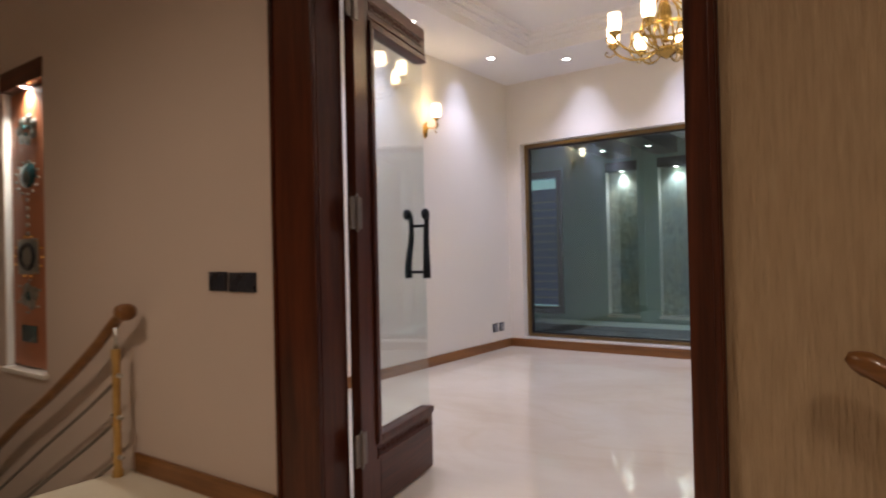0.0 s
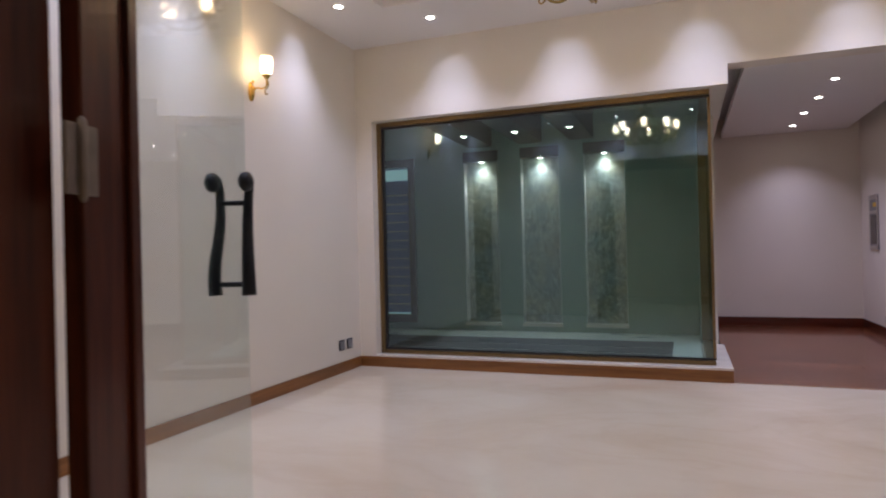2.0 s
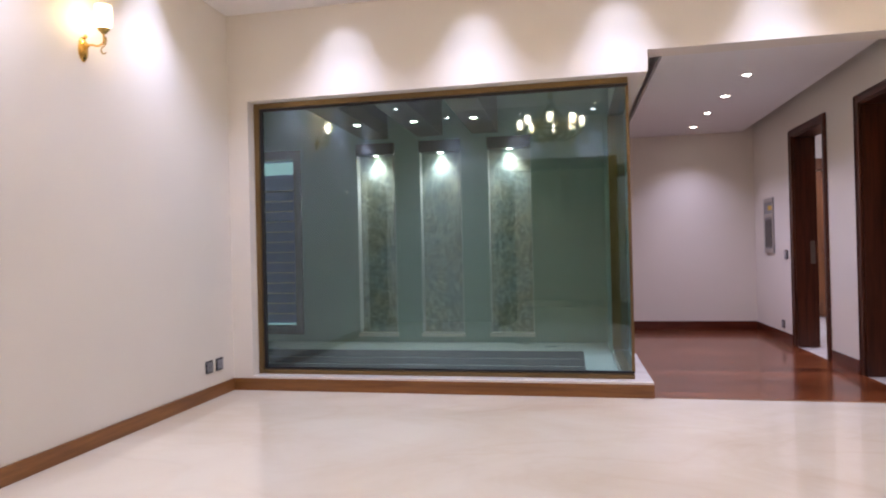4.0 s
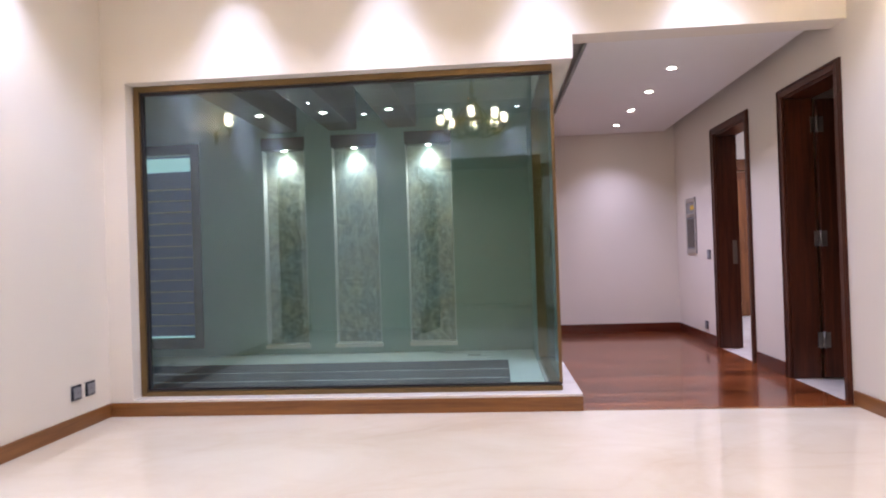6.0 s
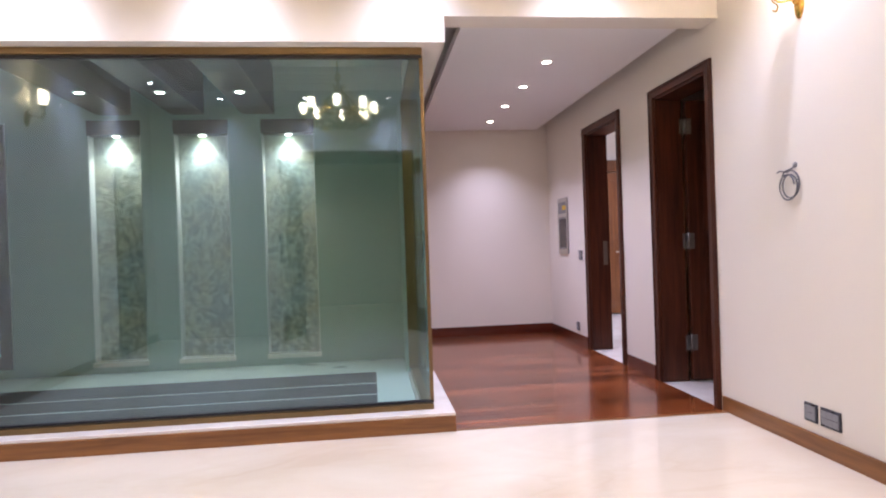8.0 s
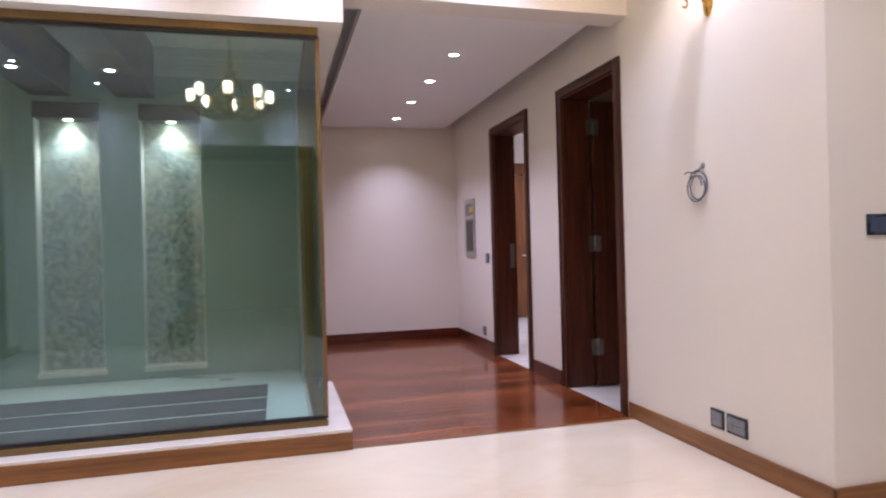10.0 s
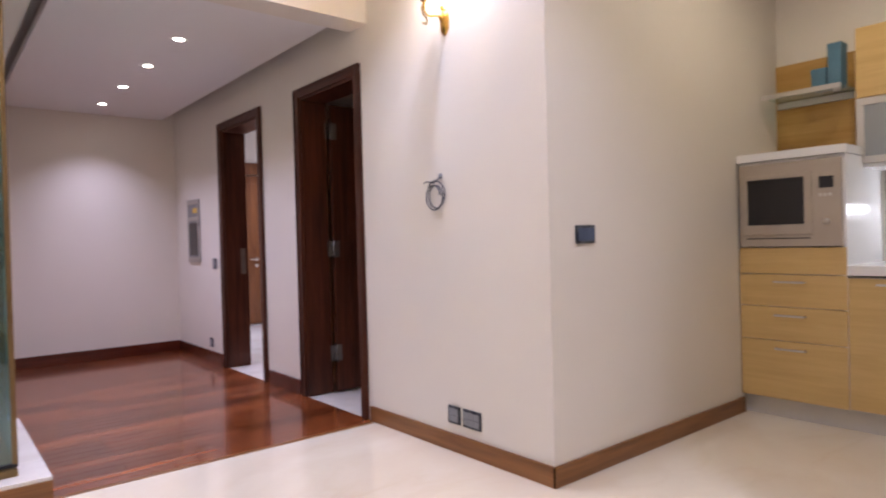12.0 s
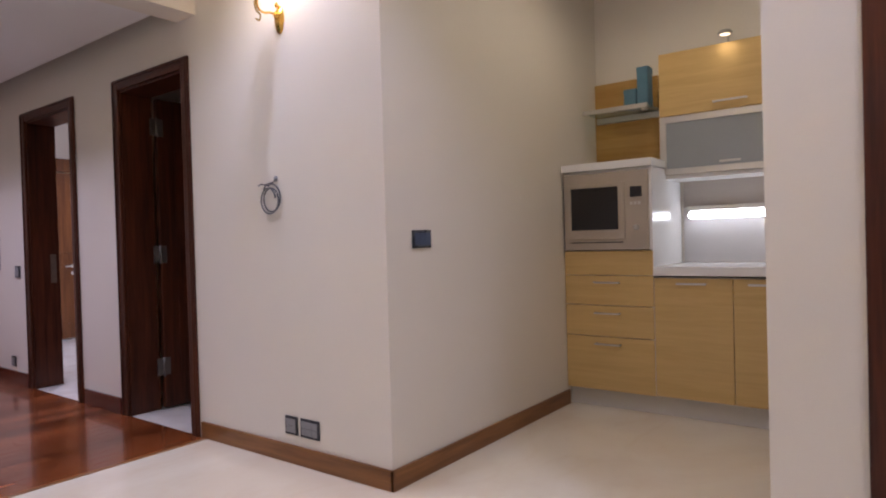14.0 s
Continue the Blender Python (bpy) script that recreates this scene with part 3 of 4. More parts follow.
def downlight(x, y, z, watts, colour, label, group, angle=120, blend=0.8, radius=0.045, soft=0.03):
    d = thing("downlight", (x, y, z), label, "ceiling lamp", group)
    part("trim_ring", lathe(bmesh.new(), [(radius, 0.0), (radius + 0.004, -0.006), (radius + 0.018, -0.006), (radius + 0.022, -0.001), (radius + 0.022, 0.0)], seg=24), WHITE_GLOSS, d)
    part("lens", lathe(bmesh.new(), [(0, -0.003), (radius, -0.003)], seg=24), LAMP_DISC, d, "bright lit lens")
    spot(x, y, z - 0.012, watts, colour, angle, blend, radius=soft)
    return d


for k, (a, b) in enumerate(NICHES):
    c = (a + b) / 2
    setting("niche_lining", boxes((a, b, BY + 0.11, BY + 0.12, NB, NT + 0.12)), STONE, "mottled grey stone lining of a niche", "niche")
    lin = tagged(part("niche_lintel", boxes((a - 0.005, b + 0.005, BY - 0.012, BY + 0.11, NT, NT + 0.125), bevel=0.004), DARK_LINTEL), "dark box lintel over a lit niche", "lintel", "niche lintels", "structure")
    sill = tagged(part("niche_sill", boxes((a - 0.01, b + 0.01, BY - 0.03, BY + 0.11, NB - 0.03, NB + 0.012), bevel=0.005), WHITE_MARBLE), "pale stone sill under a niche", "sill", "niche sills", "structure")
    # niche sides, whiter than the wall around them
    setting("niche_jamb", boxes((a, a + 0.006, BY + 0.004, BY + 0.108, NB + 0.014, NT - 0.002), (b - 0.006, b, BY + 0.004, BY + 0.108, NB + 0.014, NT - 0.002)), WHITE_GLOSS, "white sides of a courtyard niche", "niche")
    downlight(c, BY + 0.05, NT - 0.001, 15.0, (1.06, 0.95, 1.02), "small round spotlight lit in a niche", "niche spotlights", 118, 1.0, 0.03)
    downlight(SPOT_X[k], 1.19, BEAM_Z, 1.1, (0.66, 0.88, 1.3), "round spotlight lit under a courtyard beam", "courtyard spotlights", 140, 1.0, 0.03)

# slate strips in the courtyard floor
for k, (y0, y1) in enumerate(((0.34, 0.62), (0.66, 0.98), (1.02, 1.42))):
    tagged(part("slate_strip", boxes((CX + 0.1, 2.80, y0, y1, 0.06, 0.104), bevel=0.002), GRATE), "dark slate strip set in the courtyard floor", "floor strip", "courtyard slate strips", "structure")

cw = thing("window_2", (LW[0], BY, LW[2]), "dark louvred window beside the courtyard niches", "window", kind="structure")
LWW, LWH = LW[1] - LW[0], LW[3] - LW[2]
part("window_frame", boxes((0, 0.06, -0.015, 0.10, 0, LWH), (LWW - 0.09, LWW, -0.015, 0.10, 0, LWH), (0.06, LWW - 0.09, -0.015, 0.10, 0, 0.10), (0.06, LWW - 0.09, -0.015, 0.10, LWH - 0.10, LWH), bevel=0.004), DARK_LINTEL, cw)
# no lamp behind: the blind and two strips glow to imitate light indoors
part("backing", boxes((0.01, LWW - 0.01, 0.26, 0.28, 0.01, LWH - 0.01)), DUSK_GLOW, cw, "blue blind with dusk light as a faint glow")
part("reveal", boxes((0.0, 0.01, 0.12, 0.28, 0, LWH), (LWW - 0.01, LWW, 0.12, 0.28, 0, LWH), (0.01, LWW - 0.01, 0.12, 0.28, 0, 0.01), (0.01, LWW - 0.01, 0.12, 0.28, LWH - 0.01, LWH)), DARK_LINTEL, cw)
part("interior_glow_strip", boxes((0.06, LWW - 0.09, 0.252, 0.258, LWH - 0.235, LWH - 0.09)), INTERIOR_GLOW, cw, "glowing strip standing for the lit ceiling indoors")
part("interior_glow_strip", boxes((0.06, LWW - 0.09, 0.252, 0.258, 0.06, 0.10)), INTERIOR_GLOW, cw, "glowing strip standing for the lit sill indoors")
for k in range(13):
    z = 0.22 + k * 0.118
    part("louvre", boxes((0.06, LWW - 0.09, 0.09, 0.15, z, z + 0.008)), STEEL, cw)

# ---- corridor doors ----
def casing(name, y0, y1, top, label):
    """Wooden lining and architrave round an opening in the right-hand wall."""
    d = thing(name, (0, 0, 0), label, "door frame", kind="structure")
    x0, x1 = RX - 0.02, RX + 0.21
    w = 0.058
    for a, b in ((y0 - w, y0 + 0.012), (y1 - 0.012, y1 + w)):
        part("architrave", boxes((x0, RX, a, b, 0, top + w), bevel=0.005), DARK_DOOR, d)
    part("architrave", boxes((x0, RX, y0 + 0.012, y1 - 0.012, top - 0.012, top + w), bevel=0.005), DARK_DOOR_Y, d)
    part("bead", boxes((x0 - 0.008, x0, y0 - w + 0.008, y0 - w + 0.022, 0, top + w - 0.008), (x0 - 0.008, x0, y1 + w - 0.022, y1 + w - 0.008, 0, top + w - 0.008), (x0 - 0.008, x0, y0 - w + 0.022, y1 + w - 0.022, top + w - 0.022, top + w - 0.008), bevel=0.003), DARK_DOOR, d)
    part("lining", boxes((RX, x1, y0, y0 + 0.025, 0, top), (RX, x1, y1 - 0.025, y1, 0, top), (RX, x1, y0 + 0.025, y1 - 0.025, top - 0.025, top)), DARK_DOOR, d)
    return d


def lever(parent, x, y, z, side):
    h = part("handle", tube(bmesh.new(), smooth_line([(x, y, z), (x, y + side * 0.045, z), (x + -0.02, y + side * 0.055, z), (x - 0.11, y + side * 0.055, z)], 5), 0.009, 8), STEEL, parent, "steel lever handle")
    part("rosette", lathe(bmesh.new(), [(0, side * 0.010), (0.024, side * 0.008), (0.026, 0)], (x, y, z), 16, "y"), STEEL, h)
    part("keyhole_rosette", lathe(bmesh.new(), [(0, side * 0.008), (0.022, side * 0.006), (0.024, 0)], (x, y, z - 0.09), 16, "y"), STEEL, h)


def corridor_leaf(name, y, label, hinge_z, width):
    d = thing(name, (RX + 0.212, y - 0.026, 0.012), label, "door", kind="structure")
    part("leaf", boxes((0.01, width, -0.042, 0, 0, 2.15), bevel=0.004), DARK_DOOR, d)
    for z0, z1 in ((0.22, 0.95), (1.12, 2.0)):
        part("panel", boxes((0.13, width - 0.13, -0.047, -0.042, z0, z1), bevel=0.002), DARK_DOOR, d)
    for z in hinge_z:
        h = part("hinge", boxes((-0.045, 0.05, -0.048, -0.043, z - 0.06, z + 0.06), bevel=0.002), DULL_STEEL, d, "steel butt hinge")
        part("pin", lathe(bmesh.new(), [(0, z - 0.065), (0.008, z - 0.065), (0.008, z + 0.065), (0, z + 0.065)], (0.0, -0.055, 0), 10), DULL_STEEL, h)
    return d


frame_1 = casing("door_frame_1", *D1, "dark mahogany frame of the far corridor door")
casing("door_frame_2", *D2, "dark mahogany frame of the near corridor door")
leaf1 = corridor_leaf("door_1", D1[0] + 0.07, "dark mahogany door standing open into the room", (0.3, 1.9), 0.80)
lever(leaf1, 0.74, -0.042, 0.98, -1)
part("strike_plate", boxes((RX + 0.14, RX + 0.185, D1[1] - 0.0275, D1[1] - 0.025, 0.86, 1.10), bevel=0.0008), HINGE, frame_1, "dull metal strike plate")
corridor_leaf("door_2", D2[1], "dark mahogany door standing open on steel hinges", (0.29, 1.07, 1.95), 0.76)
# brown door in the room behind
d3 = thing("door_3", (6.32, 5.398, 0.0), "closed brown wooden door in the room behind", "door", kind="structure")
part("leaf", boxes((-0.42, 0.42, -0.04, 0.0, 0.01, 2.12), bevel=0.004), DOOR_BROWN, d3)
part("architrave", boxes((-0.52, -0.43, -0.05, 0, 0, 2.30), (0.43, 0.52, -0.05, 0, 0, 2.30), (-0.43, 0.43, -0.05, 0, 2.13, 2.30), bevel=0.004), DOOR_BROWN, d3)
for z0, z1 in ((0.2, 0.92), (1.1, 2.0)):
    part("panel", boxes((-0.30, 0.30, -0.05, -0.04, z0, z1), bevel=0.004), DOOR_BROWN, d3)
lever(d3, 0.20, -0.05, 0.93, -1)
downlight(6.4, 3.8, 2.75, 130, COOL, "round recessed spotlight in the room behind", "bedroom spotlights", 160, 0.6)

# ---- corridor fittings ----
for y in (1.02, 1.78, 2.56, 3.35):
    downlight(4.19, y, 2.505, CORRIDOR_W, (0.92, 0.86, 1.27), "round recessed spotlight lit in the corridor ceiling", "corridor spotlights", 112, 1.0, 0.031)

panel = thing("distribution_board", (RX, 3.31, 1.29), "grey flush distribution board with a dark window", "electric panel")
part("body", boxes((-0.012, 0.0, -0.17, 0.17, -0.32, 0.32), bevel=0.004), GREY_PLASTIC, panel)
part("frame", boxes((-0.018, -0.012, -0.17, -0.14, -0.32, 0.32), (-0.018, -0.012, 0.14, 0.17, -0.32, 0.32), (-0.018, -0.012, -0.14, 0.14, -0.32, -0.27), (-0.018, -0.012, -0.14, 0.14, 0.27, 0.32), (-0.018, -0.012, -0.14, 0.14, 0.10, 0.14), bevel=0.002), STEEL, panel, "light metal frame")
part("sticker", boxes((-0.016, -0.012, -0.12, 0.0, 0.18, 0.23)), YELLOW, panel, "yellow warning sticker")
part("window", boxes((-0.015, -0.012, -0.12, 0.12, -0.25, 0.08)), DARK_GLASS, panel, "dark breaker window")


def wall_plate(name, at, modules, label, group="", rocker=SWITCH_BLUE, size=0.088, width=0.0):
    """A dark switch or socket plate that looks along -x of its pose."""
    d = thing(name, at, label, "switch" if name == "light_switch" else "socket", group)
    n = modules
    w = width or size * (1 if n < 3 else 1.45)
    part("plate", boxes((-0.009, 0, -w / 2, w / 2, -size / 2, size / 2), bevel=0.003), SWITCH, d)
    for i in range(n):
        y = (i - (n - 1) / 2) * (w - 0.02) / n
        half = (w - 0.024) / n / 2
        r = part("rocker" if name == "light_switch" else "insert", boxes((-0.013, -0.009, y - half, y + half, -size / 2 + 0.012, size / 2 - 0.012), bevel=0.002), rocker, d)
        if name == "socket_plate":
            for s in (-1, 1):
                part("pin_hole", lathe(bmesh.new(), [(0, -0.0135), (0.0035, -0.0135)], (0, y + s * 0.010, 0), 8, "x"), BLACK_GASKET, r)
    return d


wall_plate("light_switch", (RX, 2.75, 0.96), 2, "dark grey light switch beside a corridor door", "", GREY_PLASTIC, 0.10)
wall_plate("socket_plate", (RX, 2.90, 0.19), 1, "dark grey low socket plate in the corridor", "", GREY_PLASTIC)
wall_plate("socket_plate", (RX, -0.755, 0.195), 1, "black double-gang low socket plate by the room corner", "room sockets", GREY_PLASTIC, 0.095)
wall_plate("socket_plate", (RX, -0.895, 0.195), 3, "black wide low socket plate by the room corner", "room sockets", GREY_PLASTIC, 0.095)
wall_plate("socket_plate", (0, -0.36, 0.246, 0, 0, 180), 1, "black low socket plate near the window", "room sockets", GREY_PLASTIC, 0.095)
wall_plate("socket_plate", (0, -0.22, 0.246, 0, 0, 180), 1, "black low socket plate near the window", "room sockets", GREY_PLASTIC, 0.095)
wall_plate("light_switch", (5.25, CK, 1.135, 0, 0, 90), 3, "dark blue triple light switch at the kitchen corner", "", SWITCH_BLUE, 0.086, 0.14)

# coil of loose cable on the wall
coil = thing("cable_coil", (RX, -0.655, 1.365), "coil of grey cable hanging from the wall", "cable")
pts = []
for i in range(60):
    a = i / 59 * 2 * math.pi * 2.3 + 1.2
    r = 0.068 + 0.012 * math.sin(a * 0.7) - 0.006 * (i / 59)
    pts.append((-0.012 - 0.012 * (i / 59), r * 0.98 * math.cos(a), r * math.sin(a)))
part("loop", tube(bmesh.new(), pts, 0.0042, 6), WIRE, coil)
part("tail", tube(bmesh.new(), smooth_line([(-0.02, 0.05, 0.05), (-0.025, 0.02, 0.075), (-0.022, -0.03, 0.085), (-0.002, -0.03, 0.105)], 6), 0.004, 6), WIRE, coil)
part("tail", tube(bmesh.new(), smooth_line([(-0.02, 0.0, 0.068), (-0.03, 0.05, 0.08), (-0.02, 0.09, 0.075)], 6), 0.004, 6), WIRE, coil)
part("wall_grommet", lathe(bmesh.new(), [(0, -0.005), (0.014, -0.004), (0.016, 0)], (0, -0.03, 0.105), 12, "x"), GREY_PLASTIC, coil)


# ---- wall lamps and chandelier ----
def shade(parent, x, y, z, r=0.045, h=0.12):
    s = part("shade", lathe(bmesh.new(), [(0.014, z), (r * 0.78, z + 0.008), (r, z + 0.03), (r * 1.02, z + h * 0.6), (r * 0.96, z + h), (r * 0.92, z + h), (r * 0.96, z + h * 0.6), (r * 0.94, z + 0.034), (r * 0.7, z + 0.014), (0.0, z + 0.012)], (x, y, 0), 20), SHADE, parent, "glowing opal glass shade")
    part("bulb", lathe(bmesh.new(), [(0, z + 0.02), (0.010, z + 0.022), (0.012, z + 0.035), (0.019, z + 0.055), (0.017, z + 0.068), (0.009, z + 0.076), (0, z + 0.078)], (x, y, 0), 14), BULB, s, "bright lit bulb")
    return s


def bulb_light(x, y, z):
    data = bpy.data.lights.new("bulb", "POINT")
    data.energy, data.color, data.shadow_soft_size = BULB_W, (1.0, 0.76, 0.5), 0.02
    ob = new("bulb_light", data)
    ob.matrix_world = pose(x, y, z)


def wall_lamp(at, label):
    """Brass wall lamp; the wall lies at its x = 0, the arm reaches to +x."""
    d = thing("wall_lamp", at, label, "wall lamp", "brass wall lamps")
    bm = lathe(bmesh.new(), [(0, 0.022), (0.016, 0.020), (0.026, 0.014), (0.034, 0.011), (0.040, 0.004), (0.041, 0.0)], seg=24, axis="x")
    bmesh.ops.scale(bm, vec=(1, 0.9, 1.75), verts=bm.verts)
    part("back_plate", bm, BRASS, d, "oval polished brass plate")
    part("boss", lathe(bmesh.new(), [(0.020, 0.016), (0.022, 0.022), (0.012, 0.034), (0, 0.038)], (0, 0, 0.02), 16, "x"), BRASS, d)
    part("arm", tube(bmesh.new(), smooth_line([(0.018, 0, 0.02), (0.06, 0, 0.022), (0.10, 0, 0.012), (0.135, 0, 0.03), (0.138, 0, 0.085)], 6), 0.006, 8), BRASS, d)
    part("scroll", tube(bmesh.new(), smooth_line([(0.132, 0, 0.07), (0.152, 0, 0.05), (0.145, 0, 0.015), (0.120, 0, -0.005), (0.128, 0, -0.035), (0.148, 0, -0.03)], 6), 0.0045, 8), ANTIQUE, d)
    part("finial", lathe(bmesh.new(), [(0, 0.058), (0.008, 0.060), (0.012, 0.072), (0.006, 0.082), (0, 0.088)], (0.018, 0, 0), 12), BRASS, d)
    part("cup", lathe(bmesh.new(), [(0, 0.075), (0.012, 0.078), (0.022, 0.092), (0.032, 0.10), (0.034, 0.106), (0.010, 0.104)], (0.138, 0, 0), 18), ANTIQUE, d)
    shade(d, 0.138, 0, 0.106, 0.044, 0.13)
    return d


wall_lamp((0.0, -1.565, 2.275), "brass wall lamp with one lit opal shade")
bulb_light(0.138, -1.565, 2.275 + 0.20)
bulb_light(RX - 0.138, -0.755, 2.275 + 0.20)
wall_lamp((RX, -0.755, 2.275, 0, 0, 180), "brass wall lamp with one lit opal shade")

ch = thing("chandelier", (2.52, -2.33, 0), "brass eight-armed chandelier with lit glass shades", "chandelier")
part("canopy", lathe(bmesh.new(), [(0, CEIL_Z + 0.2), (0.075, CEIL_Z + 0.2), (0.072, CEIL_Z + 0.18), (0.04, CEIL_Z + 0.16), (0.012, CEIL_Z + 0.145), (0, CEIL_Z + 0.145)], seg=24), ANTIQUE, ch)
part("stem", lathe(bmesh.new(), [(0, 3.18), (0.010, 3.18), (0.010, 2.86), (0.03, 2.84), (0.035, 2.80), (0.014, 2.76), (0.012, 2.66), (0.028, 2.63), (0.040, 2.57), (0.028, 2.50), (0.014, 2.47), (0.013, 2.42), (0.03, 2.40), (0.0, 2.39)], seg=20), ANTIQUE, ch)
part("bowl", lathe(bmesh.new(), [(0, 2.37), (0.045, 2.366), (0.072, 2.352), (0.076, 2.344), (0.066, 2.325), (0.045, 2.308), (0.02, 2.298), (0.010, 2.290), (0, 2.285)], seg=28), ANTIQUE, ch, "turned brass bowl")
bm = lathe(bmesh.new(), [(0.150, 2.476), (0.156, 2.470), (0.162, 2.476), (0.162, 2.488), (0.156, 2.494), (0.150, 2.488), (0.150, 2.476)], seg=40)
part("hoop", bm, ANTIQUE, ch, "brass hoop between the arms")
R = 0.345
for k in range(8):
    a = 2 * math.pi * k / 8
    ca, sa = math.cos(a), math.sin(a)
    prof = [(0.05, 2.35), (0.12, 2.318), (0.21, 2.322), (0.285, 2.352), (R - 0.012, 2.395), (R, 2.42)]
    arm = part("arm", tube(bmesh.new(), smooth_line([(r * ca, r * sa, z) for r, z in prof], 6), 0.008, 8), ANTIQUE, ch)
    prof = [(0.045, 2.355), (0.115, 2.40), (0.156, 2.48), (0.135, 2.57), (0.075, 2.64), (0.035, 2.69), (0.05, 2.73), (0.075, 2.715)]
    part("scroll", tube(bmesh.new(), smooth_line([(r * ca, r * sa, z) for r, z in prof], 5), 0.0065, 8), ANTIQUE, arm)
    prof = [(0.20, 2.325), (0.235, 2.38), (0.225, 2.44), (0.185, 2.455), (0.178, 2.425), (0.20, 2.415)]
    part("scroll", tube(bmesh.new(), smooth_line([(r * ca, r * sa, z) for r, z in prof], 5), 0.0055, 8), ANTIQUE, arm)
    prof = [(R - 0.02, 2.385), (R + 0.025, 2.372), (R + 0.055, 2.388), (R + 0.05, 2.408), (R + 0.038, 2.402)]
    part("curl", tube(bmesh.new(), smooth_line([(r * ca, r * sa, z) for r, z in prof], 5), 0.005, 6), ANTIQUE, arm)
    part("cup", lathe(bmesh.new(), [(0, 2.412), (0.014, 2.415), (0.026, 2.43), (0.037, 2.437), (0.039, 2.446), (0.012, 2.444)], (R * ca, R * sa, 0), 18), ANTIQUE, arm)
    shade(arm, R * ca, R * sa, 2.446, 0.040, 0.115)
    bulb_light(2.52 + R * ca, -2.33 + R * sa, 2.54)

# ceiling spots of the room, each with a soft flood and a narrow beam that grazes the wall
def room_spot(x, y, dx, dy, where, power=1.0):
    downlight(x, y, CEIL_Z, ROOM_W * power, COOL, "round recessed spotlight lit " + where, "room spotlights", 112, 1.0, 0.033, 0.018)
    spot(x, y, CEIL_Z - 0.012, BEAM_W, (0.77, 0.86, 1.30), 60, 1.0, x + dx * 2, y + dy * 2, 0.02)


for x in (0.99, 2.03, 3.07, 4.10):
    room_spot(x, -0.48, 0, 1.0, "near the window wall")
    room_spot(x, -4.12, 0, -1.0, "near the entrance", 0.6)
for y in (-1.0, -2.28, -3.35):
    room_spot(0.42, y, -1.0, 0, "along the side wall")
for y in (-0.92, -2.28, -3.35):
    room_spot(4.745, y, 1.0, 0, "along the side wall", 1.15)

# ---- the entrance doors ----
frame_d = thing("door_frame_3", (0, 0, 0), "broad dark mahogany frame of the entrance doors", "door frame", kind="structure")
AL, AR, TOP = 1.61, 3.335, 2.26
part("architrave", boxes((AL, LO, FW - 0.022, FW, 0, TOP + 0.20), bevel=0.006), MAHOGANY, frame_d)
part("architrave", boxes((RO, AR, FW - 0.022, FW, 0, TOP + 0.20), bevel=0.006), MAHOGANY, frame_d)
part("architrave", boxes((LO, RO, FW - 0.022, FW, TOP, TOP + 0.20), bevel=0.006), MAHOGANY_X, frame_d)
part("bead", boxes((AL + 0.004, AL + 0.022, FW - 0.032, FW - 0.022, 0, TOP + 0.19), (AR - 0.022, AR - 0.004, FW - 0.032, FW - 0.022, 0, TOP + 0.19), (AL + 0.022, AR - 0.022, FW - 0.032, FW - 0.022, TOP + 0.17, TOP + 0.188), bevel=0.004), MAHOGANY, frame_d)
part("jamb", boxes((LO - 0.115, LO - 0.002, FW + 0.001, RW + 0.004, 0, TOP), bevel=0.005), MAHOGANY, frame_d)
part("jamb", boxes((RO + 0.002, RO + 0.055, FW + 0.001, RW + 0.004, 0, TOP), bevel=0.005), MAHOGANY, frame_d)
part("head", boxes((LO - 0.12, RO + 0.06, FW + 0.002, RW + 0.004, TOP, TOP + 0.08), bevel=0.005), MAHOGANY_X, frame_d)
part("architrave", boxes((LO - 0.15, LO - 0.03, RW, RW + 0.02, 0, TOP + 0.16), (RO + 0.03, RO + 0.15, RW, RW + 0.02, 0, TOP + 0.16), (LO - 0.03, RO + 0.03, RW, RW + 0.02, TOP + 0.05, TOP + 0.16), bevel=0.005), MAHOGANY, frame_d)


def pull_handle(parent, x):
    """A pair of wrought iron pulls through the glass, joined by two bars."""
    bm = bmesh.new()
    for s in (-1, 1):
        line = smooth_line([(x - 0.016, s * 0.050, 1.300), (x + 0.006, s * 0.048, 1.296), (x + 0.016, s * 0.045, 1.270), (x + 0.014, s * 0.042, 1.23), (x + 0.011, s * 0.041, 1.18), (x + 0.002, s * 0.044, 1.12),
                            (x - 0.009, s * 0.049, 1.06), (x - 0.012, s * 0.051, 1.01), (x - 0.010, s * 0.050, 0.968)], 6)
        n = len(line)
        tube(bm, line, [0.0125 + 0.0075 * max(0.0, i / (n - 1) - 0.3) / 0.7 for i in range(n)], 10, 0.8)
        lathe(bm, [(0, -0.017), (0.017, -0.016), (0.026, -0.009), (0.028, 0.0), (0.026, 0.009), (0.017, 0.016), (0, 0.017)], (x - 0.014, s * 0.050, 1.285), 18, "y")
        lathe(bm, [(0, s * 0.016), (0.008, s * 0.020), (0.011, s * 0.016)], (x - 0.014, s * 0.050, 1.285), 12, "y")
    for z, dx in ((1.228, 0.013), (0.998, -0.011)):
        tube(bm, [(x + dx, -0.048, z), (x + dx, 0.048, z)], 0.0075, 8)
    return part("handle", bm, IRON, parent, "wrought black iron pull handle")


